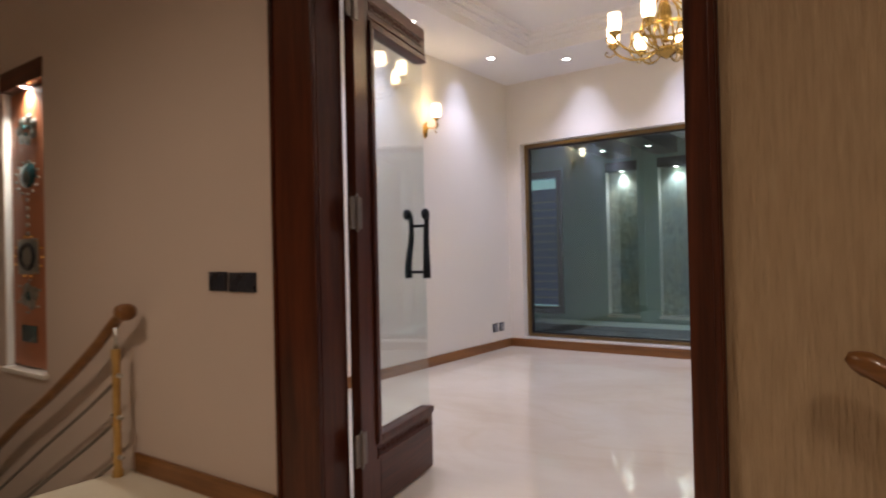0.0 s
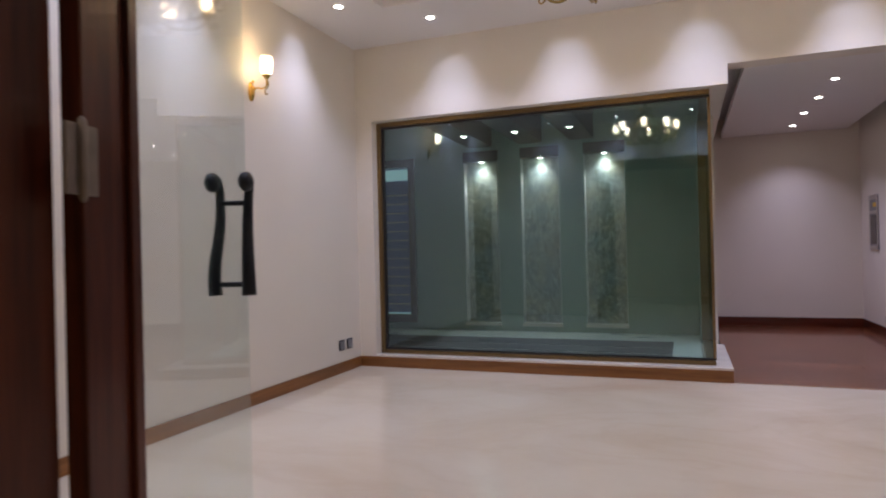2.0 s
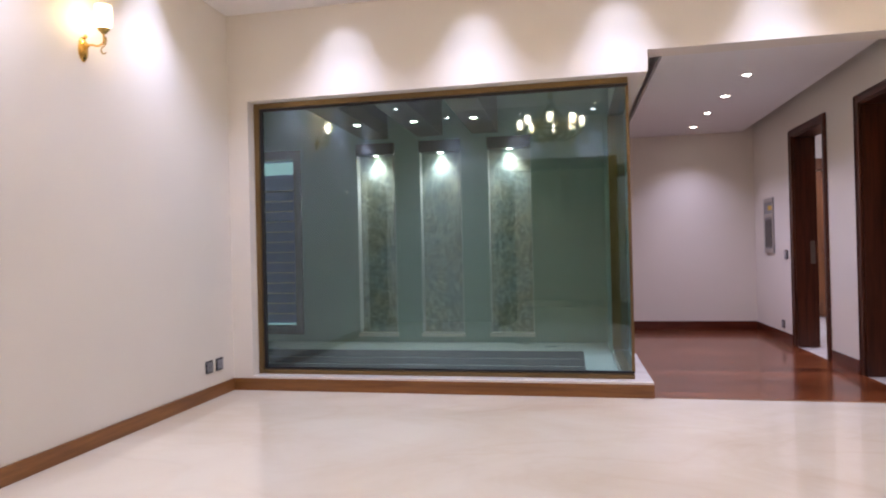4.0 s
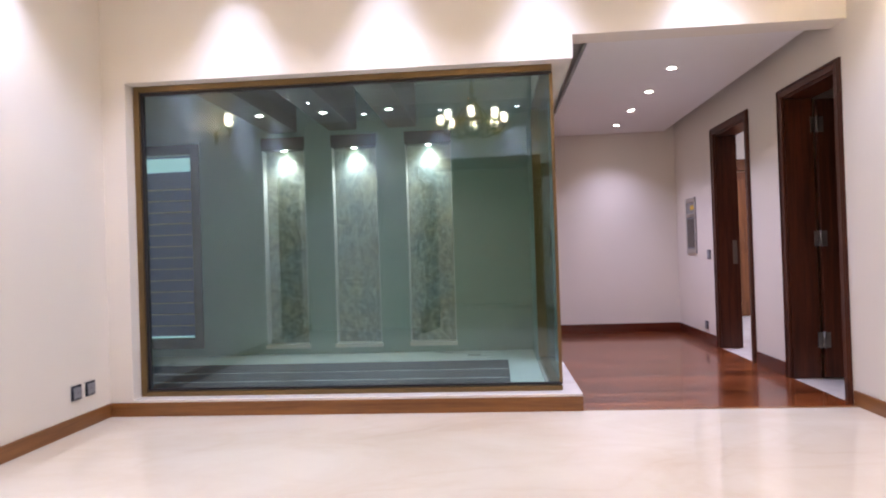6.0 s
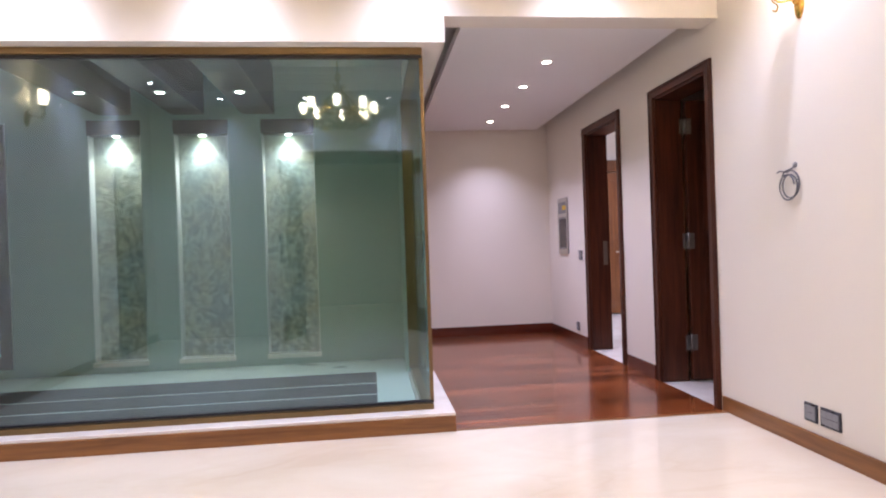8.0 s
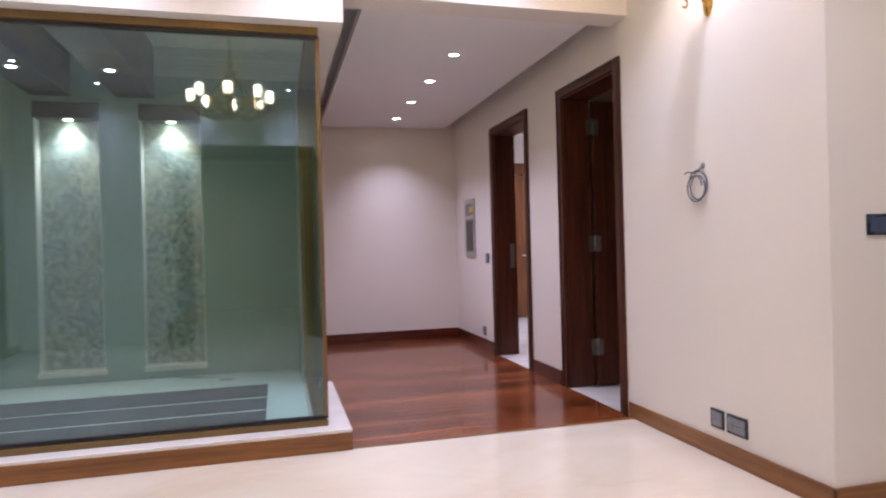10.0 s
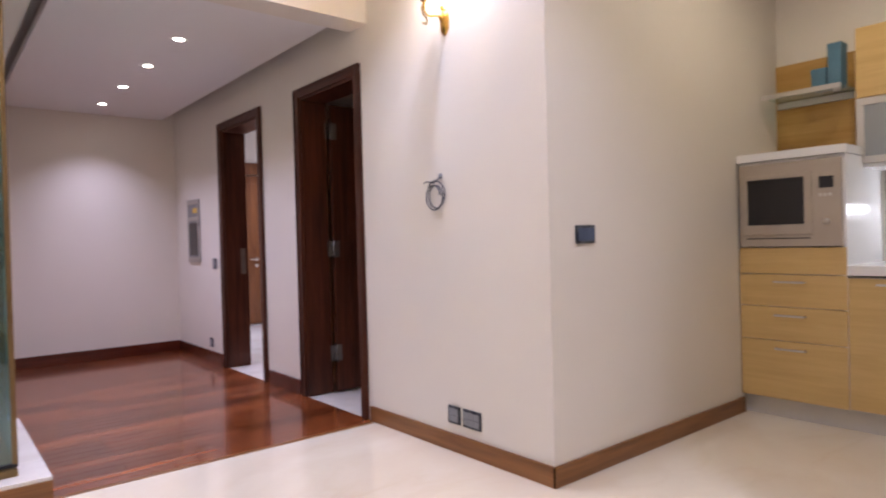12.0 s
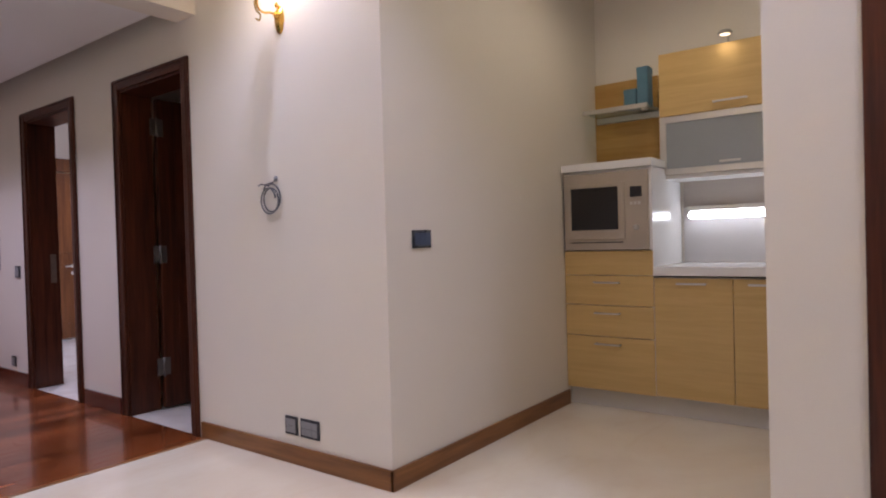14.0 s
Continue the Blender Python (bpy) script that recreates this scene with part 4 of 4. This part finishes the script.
def key_band(x0, x1, y0, y1, z, unit=0.044, h=0.034, t=0.0045):
    """A running Greek key in low relief along x."""
    bm = bmesh.new()
    for k in range(int((x1 - x0) / unit)):
        x = x0 + k * unit
        for a, b, c, e in ((0.0, t, 0.0, h), (t, 0.034, h - t, h), (0.034 - t, 0.034, 0.010, h - t), (0.014, 0.034 - t, 0.010, 0.010 + t), (0.014, 0.014 + t, 0.010 + t, 0.022), (t, unit, 0.0, t)):
            box(bm, x + a, x + b, y0, y1, z + c, z + e)
    return bm


def glass_leaf(name, at, mirror, label):
    """Open leaf, from its hinge along +x, 44 mm thick: stile and rails round a pane whose free edge is bare."""
    d = thing(name, at, label, "door", kind="structure")
    W, T, H = 0.715, 0.022, 2.235
    part("stile", boxes((0.0, 0.155, -T, T, 0.012, H), bevel=0.004), MAHOGANY, d)
    part("bottom_rail", boxes((0.155, W - 0.008, -T, T, 0.012, 0.318), bevel=0.004), MAHOGANY_X, d)
    part("top_rail", boxes((0.155, W, -T, T, 2.06, H), bevel=0.004), MAHOGANY_X, d)
    for s in (-1, 1):
        y0, y1 = (T, T + 0.012) if s > 0 else (-T - 0.012, -T)
        part("moulding", boxes((0.125, 0.155, y0, y1, 0.29, 2.09), (0.155, W - 0.01, y0, y1, 0.29, 0.318), (0.155, W - 0.01, y0, y1, 2.06, 2.09), bevel=0.004), MAHOGANY, d)
        for z in (0.235, 2.135):
            part("key_band", key_band(0.135, W - 0.012, *sorted((s * T, s * (T + 0.004))), z), MAHOGANY_X, d, "carved Greek key band")
        part("reeding", boxes(*[(0.125, W - 0.012, *sorted((s * T, s * (T + 0.006))), z, z + 0.010) for z in (0.222, 0.281, 2.10, 2.172)], bevel=0.002), MAHOGANY_X, d)
    part("pane", boxes((0.13, W - 0.004, -0.005, 0.005, 0.31, 2.08)), DOOR_GLASS, d, "clear glass pane").visible_shadow = False
    for z in (0.30, 1.26, 2.12):
        if mirror < 0:
            h = part("hinge", boxes((-0.005, 0.001, -0.018, T - 0.006, z - 0.065, z + 0.065), bevel=0.002), HINGE, d, "tarnished bronze hinge")
            continue
        h = part("hinge", boxes((-0.046, 0.002, mirror * -T - 0.004, mirror * -T + 0.004, z - 0.065, z + 0.065), (-0.001, 0.035, mirror * -T - 0.006, mirror * -T + 0.0, z - 0.065, z + 0.065), bevel=0.002), HINGE, d, "tarnished bronze hinge")
        part("pin", lathe(bmesh.new(), [(0, z - 0.08), (0.006, z - 0.075), (0.009, z - 0.065), (0.009, z + 0.065), (0.006, z + 0.075), (0, z + 0.08)], (-0.008, mirror * -T - 0.006, 0), 12), HINGE, h)
    pull_handle(d, W - 0.085)
    return d


glass_leaf("door_4", (1.885, -4.54, 0, 0, 0, 103.2), 1, "open mahogany door leaf with a tall glass pane")
glass_leaf("door_5", (RO + 0.004, -4.525, 0, 0, 0, 68), -1, "open mahogany door leaf with a tall glass pane")

side = thing("door_6", (0.0, -3.75, 0.0), "closed dark mahogany door in the side wall", "door", kind="structure")
part("architrave", boxes((0, 0.02, -0.42, -0.35, 0, 2.10), (0, 0.02, 0.35, 0.42, 0, 2.10), (0, 0.02, -0.35, 0.35, 2.03, 2.10), bevel=0.004), DARK_DOOR, side)
part("leaf", boxes((0, 0.012, -0.35, 0.35, 0.008, 2.03)), DARK_DOOR, side)
for z0, z1 in ((0.2, 0.92), (1.1, 1.9)):
    part("panel", boxes((0.012, 0.018, -0.25, 0.25, z0, z1), bevel=0.002), DARK_DOOR, side)

# ---- stair hall ----
wall_plate("light_switch", (1.205, FW, 0.985, 0, 0, 90), 2, "black light switch on the stair wall", "stair wall switches", SWITCH, 0.086, 0.135)
wall_plate("light_switch", (1.380, FW, 0.982, 0, 0, 90), 3, "wide black light switch beside the entrance doors", "stair wall switches", SWITCH, 0.086, 0.185)


def flight(name, x_start, direction, label):
    bm = bmesh.new()
    for k in range(9):
        x0 = x_start + direction * 0.28 * k
        x1 = x0 + direction * 0.30
        z = -0.18 * (k + 1)
        box(bm, min(x0, x1), max(x0, x1), -5.9, FW, z - 0.18, z, bevel=0.006)
    return setting(name, bm, MARBLE, label, "stairs")


flight("stairs_1", 0.40, -1, "pale marble steps going down beside the wall")
flight("stairs_2", 3.75, 1, "pale marble steps going down beside the wallpaper")


def balustrade(name, at, side, label, newel=True):
    """Stair rail: x runs down the flight."""
    d = thing(name, at, label, "stair railing", "stair railings")
    if newel:
        post = part("post", lathe(bmesh.new(), [(0, 0), (0.026, 0), (0.026, 0.05), (0.019, 0.06), (0.019, 0.60), (0.024, 0.61), (0.024, 0.66), (0, 0.665)], seg=16), OAK_DARK, d, "wooden post with steel collars")
        for z in (0.12, 0.32, 0.53):
            part("collar", lathe(bmesh.new(), [(0, -0.05), (0.010, -0.05), (0.012, -0.02), (0.012, 0.02), (0.010, 0.05), (0, 0.05)], (0.0, 0, z), 10, "x"), STEEL, post)
        part("bracket", tube(bmesh.new(), [(0, 0, 0.66), (0.0, 0, 0.78)], 0.010, 8), STEEL, d)
    rail = smooth_line([(-0.09 * side, 0, 0.845), (0, 0, 0.80), (0.25 * side, 0, 0.63), (0.7 * side, 0, 0.37), (1.3 * side, 0, 0.06), (2.3 * side, 0, -0.52)], 6)
    thick = [0.010, 0.020, 0.025] + [0.028] * (len(rail) - 3)
    r = part("handrail", tube(bmesh.new(), rail, thick, 12), SKIRT_X, d, "round brown wooden handrail")
    if newel:
        part("end_knob", lathe(bmesh.new(), [(0, -0.05), (0.03, -0.045), (0.043, -0.02), (0.043, 0.02), (0.03, 0.045), (0, 0.05)], (-0.10 * side, 0, 0.852), 16, "y"), SKIRT_X, r)
    for z in (0.50, 0.30, 0.10) if newel else (0.64, 0.44, 0.24):
        part("rod", tube(bmesh.new(), [(0, 0, z), (0.3 * side, 0, z - 0.175), (0.9 * side, 0, z - 0.50), (2.3 * side, 0, z - 1.29)], 0.009, 8), HINGE, d, "thin metal rod")
    for x in (2.0,):
        part("post", lathe(bmesh.new(), [(0, -0.62 * x - 0.2), (0.019, -0.62 * x - 0.2), (0.019, -0.55 * x + 0.6), (0, -0.55 * x + 0.6)], (x * side, 0, 0), 12), OAK_DARK, d)
    return d


balustrade("stair_railing", (0.47, -4.80, -0.02), -1, "wooden stair handrail with thin metal rods")
balustrade("stair_railing", (3.685, -4.79, 0.0), 1, "wooden stair handrail running down beside the wallpaper", False)

# niche with ornaments
nl = tagged(part("niche_lintel", boxes((NX0 - 0.01, NX1 + 0.01, FW - 0.01, RW - 0.075, 2.23, 2.36), bevel=0.005), MAHOGANY_X), "dark wooden lintel over the ornament niche", "lintel", kind="structure")
tagged(part("niche_sill", boxes((NX0 - 0.02, NX1 + 0.02, FW - 0.03, RW - 0.075, 0.37, 0.40), bevel=0.005), WHITE_MARBLE), "white marble sill of the ornament niche", "sill", kind="structure")
setting("niche_jamb", boxes((NX0, NX0 + 0.004, FW + 0.004, RW - 0.075, 0.4, 2.23)), WHITE_GLOSS, "white painted side of the ornament niche", "niche")
art = thing("wall_panel_art", ((NX0 + NX1) / 2, RW - 0.08, 1.3), "brown leather wall panel with metal ornaments", "wall art")
part("backing", boxes((-0.30, 0.30, -0.012, 0, -0.89, 0.92), bevel=0.003), NICHE_PANEL, art)
OX = -0.05          # the ornaments' common axis


def blob(bm, x, z, rx, rz, high=0.03):
    """A low oval boss on the panel."""
    r = lathe(bmesh.new(), [(0, -high), (0.45, -high * 0.93), (0.8, -high * 0.72), (1.0, -0.012)], seg=14, axis="y")
    bmesh.ops.scale(r, vec=(rx, 1, rz), verts=r.verts)
    bmesh.ops.translate(r, vec=(x, 0, z), verts=r.verts)
    me = bpy.data.meshes.new("boss")
    r.to_mesh(me)
    r.free()
    bm.from_mesh(me)
    bpy.data.meshes.remove(me)
    return bm


def petals(cx, cz, n, ring, rx, rz):
    bm = bmesh.new()
    for i in range(n):
        a = i / n * 2 * math.pi + 0.4
        blob(bm, cx + ring * 1.35 * math.cos(a), cz + ring * 0.85 * math.sin(a), rx, rz, 0.028)
    return bm


flower = part("ornament", petals(OX, 0.66, 7, 0.085, 0.048, 0.034), PEWTER, art, "pale metal flower spray")
part("centre", petals(OX, 0.66, 3, 0.035, 0.024, 0.018), TEAL, flower, "green enamel leaves")
oval = part("ornament", blob(bmesh.new(), OX, 0.36, 0.135, 0.085), TEAL, art, "teal enamel oval")
tagged(part("studs", petals(OX, 0.345, 13, 0.125, 0.012, 0.010), PEWTER, oval), kind="stuff")
square = part("ornament", boxes((OX - 0.15, OX + 0.15, -0.022, -0.012, -0.285, -0.055), bevel=0.004), PEWTER, art, "square pewter plate")
ring = lathe(bmesh.new(), [(0.060, -0.02), (0.068, -0.034), (0.085, -0.036), (0.095, -0.02)], (0, 0, 0), 26, "y")
bmesh.ops.scale(ring, vec=(1.3, 1, 1), verts=ring.verts)
bmesh.ops.translate(ring, vec=(OX, 0, -0.17), verts=ring.verts)
part("ring", ring, IRON, square, "black iron ring")
tagged(part("studs", petals(OX, -0.17, 14, 0.155, 0.010, 0.010), BRASS, square), kind="stuff")
star = part("ornament", petals(OX, -0.43, 4, 0.055, 0.062, 0.048), PEWTER, art, "four-lobed pewter ornament")
part("centre", blob(bmesh.new(), OX, -0.43, 0.055, 0.042, 0.036), TEAL, star)
tagged(part("studs", petals(OX, -0.43, 6, 0.125, 0.014, 0.010), PEWTER, star), kind="stuff")
part("plaque", boxes((OX - 0.11, OX + 0.11, -0.022, -0.012, -0.73, -0.62), bevel=0.005), TEAL, art, "dark enamel plaque")
for i in range(5):
    part("stud", lathe(bmesh.new(), [(0, -0.026), (0.012, -0.022), (0.016, -0.012)], (OX, 0, 0.20 - i * 0.055), 10, "y"), PEWTER, art)
downlight((NX0 + NX1) / 2, FW + 0.030, 2.229, 60.0, (1.0, 0.93, 0.82), "small spotlight lit in the ornament niche", "", 140, 1.0, 0.028)
downlight(5.0, -6.3, 3.3, 108, WARM, "round recessed spotlight in the stair hall ceiling", "stair hall spotlights", 150, 0.9, 0.045, 0.2)
downlight(1.2, -7.0, 3.3, 185, WARM, "round recessed spotlight in the stair hall ceiling", "stair hall spotlights", 150, 0.9, 0.045, 0.2)

# ---- kitchen ----
KF = 6.78       # cabinet fronts
KL, KR = -1.442, -2.04
KX = 7.38


def front(parent, y0, y1, z0, z1, name="door", handle=True, hz=None, hy=None):
    f = part(name, boxes((KF, KF + 0.019, y1 + 0.002, y0 - 0.002, z0 + 0.002, z1 - 0.002), bevel=0.0015), OAK, parent)
    if handle:
        c = (y0 + y1) / 2 if hy is None else hy
        z = z1 - 0.045 if hz is None else hz
        h = part("handle", boxes((KF - 0.034, KF - 0.026, c - 0.085, c + 0.085, z - 0.006, z + 0.006), (KF - 0.028, KF, c - 0.083, c - 0.073, z - 0.005, z + 0.005), (KF - 0.028, KF, c + 0.073, c + 0.083, z - 0.005, z + 0.005), bevel=0.002), STEEL, f, "brushed steel bar handle")
    return f


tall = thing("oven_cabinet", (0, 0, 0), "oak drawer unit housing a built-in microwave", "cabinet")
part("body", boxes((KF + 0.02, KX, KR + 0.02, KL + 0.0, 0.12, 1.03), (KF + 0.02, KX, KR + 0.02, KL, 1.53, 1.55), (KX - 0.05, KX, KR + 0.02, KL, 1.03, 1.53)), WHITE_GLOSS, tall)
part("side_panel", boxes((KF + 0.004, KX, KR, KR + 0.02, 0.12, 1.55), bevel=0.002), WHITE_GLOSS, tall, "glossy white side panel")
front(tall, KL, KR + 0.0, 0.87, 1.03, "filler", False)
front(tall, KL, KR + 0.0, 0.675, 0.87, "drawer", hz=0.825)
front(tall, KL, KR + 0.0, 0.472, 0.675, "drawer", hz=0.625)
front(tall, KL, KR + 0.0, 0.12, 0.472, "drawer", hz=0.425)
part("plinth", boxes((KF + 0.06, KF + 0.08, KR, KL, 0, 0.12)), PLINTH, tall, "grey metal plinth")
tagged(part("cabinet_top", boxes((KF - 0.01, KX, KR - 0.006, KL + 0.012, 1.552, 1.602), bevel=0.004), WHITE_GLOSS), "thick glossy white top on the oven cabinet", "worktop")

mw = thing("microwave_oven", (KF, -1.74, 1.035), "built-in stainless microwave oven with dark window", "microwave")
part("body", boxes((0.004, 0.42, -0.262, 0.262, 0.002, 0.494)), MW_FACE, mw)
part("fascia", boxes((-0.018, 0.004, -0.283, 0.283, 0.0, 0.496), bevel=0.004), MW_FACE, mw)
door = part("door", boxes((-0.030, -0.018, -0.135, 0.262, 0.07, 0.43), bevel=0.004), MW_FACE, mw)
part("window", boxes((-0.033, -0.030, -0.095, 0.225, 0.13, 0.40), bevel=0.002), DARK_GLASS, door, "dark glass door window")
part("window_lip", boxes((-0.040, -0.030, -0.095, 0.225, 0.385, 0.402), bevel=0.003), DARK_GLASS, door)
# solid black strip put in for the shade of the gap
part("gap_shade_strip", boxes((-0.004, 0.01, -0.283, 0.283, -0.004, 0.0)), BLACK_GASKET, mw, "black strip painting the shade under the fascia")
part("vent_line", boxes((-0.0195, -0.018, -0.12, 0.24, 0.045, 0.052)), BLACK_GASKET, mw)
part("display", boxes((-0.021, -0.018, -0.245, -0.170, 0.33, 0.395)), DARK_GLASS, mw, "small dark display")
for i in range(3):
    part("button", boxes((-0.023, -0.018, -0.185 - i * 0.025, -0.170 - i * 0.025, 0.282, 0.300), bevel=0.002), STEEL, mw)
part("knob", lathe(bmesh.new(), [(0, -0.038), (0.016, -0.037), (0.018, -0.018)], (0, -0.207, 0.14), 18, "x"), STEEL, mw, "round steel dial")

units = ((-2.04, -2.495), (-2.495, -2.95), (-2.95, -3.55), (-3.55, -4.15))
for k, (a, b) in enumerate(units):
    u = thing("base_cabinet", (0, 0, 0), "oak base cabinet under the white worktop", "cabinet", "kitchen base cabinets")
    part("body", boxes((KF + 0.02, KX, b, a, 0.12, 0.86)), WHITE_GLOSS, u)
    front(u, a, b, 0.125, 0.858, "door", hz=0.825, hy=(a + b) / 2 if k == 0 else a - 0.17)
    part("plinth", boxes((KF + 0.06, KF + 0.08, b, a, 0, 0.12)), PLINTH, u, "grey metal plinth")
tagged(part("worktop", boxes((KF - 0.015, KX, -4.16, KR - 0.001, 0.872, 0.927), bevel=0.005), WHITE_GLOSS), "glossy white kitchen worktop", "worktop")
tagged(part("backsplash", boxes((KX - 0.012, KX, -4.16, KR - 0.02, 0.93, 1.30)), SPLASH), "glossy white splashback behind the worktop", "splashback")
tagged(part("backsplash_board", boxes((KX - 0.014, KX, -4.16, KR - 0.02, 1.302, 1.50)), GREIGE), "grey-brown board above the splashback", "wall board")
ul = thing("strip_light", (KX - 0.014, -2.45, 1.225), "lit white strip lamp under the wall cabinets", "strip lamp")
part("housing", boxes((-0.03, 0, -0.42, 0.36, 0.0, 0.085), bevel=0.006), STEEL, ul)
tb = bmesh.new()
lathe(tb, [(0, -0.41), (0.024, -0.40), (0.028, -0.38), (0.028, 0.32), (0.024, 0.34), (0, 0.35)], (-0.035, 0, 0.025), 14, "y")
part("tube", tb, STRIP, ul, "glowing white tube")

tagged(part("wall_board", boxes((KX - 0.022, KX, -1.91, KL + 0.01, 1.62, 2.24), bevel=0.002), OAK_DARK), "oak board on the wall above the microwave", "wall board")
shelf = thing("glass_shelf", (KX - 0.024, -1.68, 1.99), "green-edged glass shelf on steel rails", "shelf")
part("glass", boxes((-0.26, 0, -0.24, 0.22, 0, 0.012), bevel=0.002), SHELF_GLASS, shelf)
part("rail", boxes((-0.03, 0, -0.24, 0.22, -0.045, -0.004), bevel=0.003), STEEL, shelf, "steel support rail")
part("edge_rail", boxes((-0.27, -0.258, -0.24, 0.22, -0.012, 0.018), bevel=0.002), STEEL, shelf, "steel front edge")
part("clip", lathe(bmesh.new(), [(0, -0.02), (0.022, -0.02), (0.022, 0.02), (0, 0.02)], (-0.20, -0.20, 0.0), 14), STEEL, shelf)
for y, w, h in ((-1.765, 0.085, 0.13), (-1.855, 0.075, 0.27)):
    bx = thing("blue_box", (KX - 0.14, y, 2.003), "tall blue cardboard box on the glass shelf" if h > 0.2 else "small blue cardboard box on the glass shelf", "box", "blue boxes")
    part("carton", boxes((-0.05, 0.05, -w / 2, w / 2, 0, h), bevel=0.003), BLUE_BOX, bx)
    part("lid_flap", boxes((-0.052, 0.052, -w / 2 - 0.001, w / 2 + 0.001, h - 0.03, h + 0.003), bevel=0.002), BLUE_BOX, bx)

for k, (a, b) in enumerate(((-2.01, -2.68), (-2.68, -3.35), (-3.35, -4.02))):
    wc = thing("wall_cabinet", (0, 0, 0), "oak wall cabinet with a frosted glass flap", "cabinet", "kitchen wall cabinets")
    part("body", boxes((7.07, KX, b, a, 1.50, 2.29)), WHITE_GLOSS, wc)
    d = part("upper_door", boxes((7.05, 7.07, b + 0.002, a - 0.002, 1.885, 2.29), bevel=0.0015), OAK, wc)
    part("handle", boxes((7.02, 7.028, (a + b) / 2 - 0.20, (a + b) / 2 + 0.0, 1.93, 1.942), (7.026, 7.05, (a + b) / 2 - 0.195, (a + b) / 2 - 0.185, 1.931, 1.941), (7.026, 7.05, (a + b) / 2 - 0.015, (a + b) / 2 - 0.005, 1.931, 1.941), bevel=0.002), STEEL, d)
    g = part("glass_flap", boxes((7.045, 7.068, b + 0.002, a - 0.002, 1.84, 1.88), (7.045, 7.068, b + 0.002, a - 0.002, 1.505, 1.545), (7.045, 7.068, b + 0.002, b + 0.042, 1.545, 1.84), (7.045, 7.068, a - 0.042, a - 0.002, 1.545, 1.84), bevel=0.002), STEEL, wc, "aluminium framed flap")
    part("flap_glass", boxes((7.05, 7.064, b + 0.042, a - 0.042, 1.545, 1.84)), FROST, g, "grey frosted glass")
    part("light_rail", boxes((7.06, KX, b, a, 1.48, 1.50)), WHITE_GLOSS, wc)
    if k == 0:
        part("flap_handle", boxes((7.02, 7.028, -2.50, -2.38, 1.56, 1.572), (7.026, 7.05, -2.495, -2.485, 1.561, 1.571), (7.026, 7.05, -2.395, -2.385, 1.561, 1.571)), STEEL, g)
sp = thing("cornice_lamp", (7.05, -2.43, 2.292), "small round brass lamp on top of the wall cabinet", "lamp")
part("stem", tube(bmesh.new(), smooth_line([(0.05, 0, 0), (0.03, 0, 0.035), (-0.03, 0, 0.05)], 5), 0.006, 8), STEEL, sp)
part("head", lathe(bmesh.new(), [(0.0, 0.062), (0.03, 0.058), (0.042, 0.045), (0.042, 0.035), (0.030, 0.034)], (-0.04, 0, 0), 20), STEEL, sp)
part("lens", lathe(bmesh.new(), [(0, 0.034), (0.030, 0.034)], (-0.04, 0, 0), 20), SHADE, sp, "lit lens")
spot(7.01, -2.43, 2.32, 0.7, WARM, 140, 1.0)
downlight(6.2, -2.4, CEIL_Z, 20, (1.0, 0.85, 0.68), "round recessed spotlight in the kitchen ceiling", "kitchen spotlights", 165, 0.6)
# wooden casing on the pier beyond the kitchen
cs = thing("door_frame_4", (0, 0, 0), "dark wooden casing on the pier beside the kitchen", "door frame", kind="structure")
part("architrave", boxes((4.95, 4.97, -3.33, -3.235, 0, 2.30), bevel=0.005), MAHOGANY, cs)
part("architrave", boxes((4.95, 4.97, -4.30, -3.33, 2.21, 2.30), bevel=0.005), MAHOGANY_Y, cs)
part("lining", boxes((4.97, 5.2, -3.275, -3.25, 0, 2.25)), MAHOGANY, cs)
setting("door_panel", boxes((5.10, 5.14, -4.3, -3.275, 0, 2.25)), FOYER_PAINT, "plain tan panel closing the doorway beside the kitchen", "door")

# ---- corridor planks ----
setting("subfloor_corridor", boxes((3.26, RX, 0.0, 3.90, -0.12, -0.012)), BLACK_GASKET, "dark bed under the corridor planks", "floor")
fl = thing("floor_corridor", (0, 0, 0), "glossy red-brown wooden plank floor", "floor", kind="structure")
part("threshold_strip", boxes((3.26, RX, 0.0, 0.03, -0.012, 0.003), bevel=0.001), SKIRT_X, fl)
mesh_cache = {}
random.seed(4)
y = 0.031
while y < 3.88:
    cut = random.choice((0.35, 0.55, 0.8, 1.05, 1.3))
    for a, b in ((3.262, 3.262 + cut), (3.262 + cut, 4.998)):
        key = round(b - a, 3)
        if key not in mesh_cache:
            p = part("plank", boxes((0.0008, b - a - 0.0008, 0.0008, 0.0892, -0.012, 0.0), bevel=0.001), PLANK, fl)
            mesh_cache[key] = p.data
        else:
            p = new("plank", mesh_cache[key])
            p.parent = fl
        p.location = (a, y, 0)
    y += 0.09
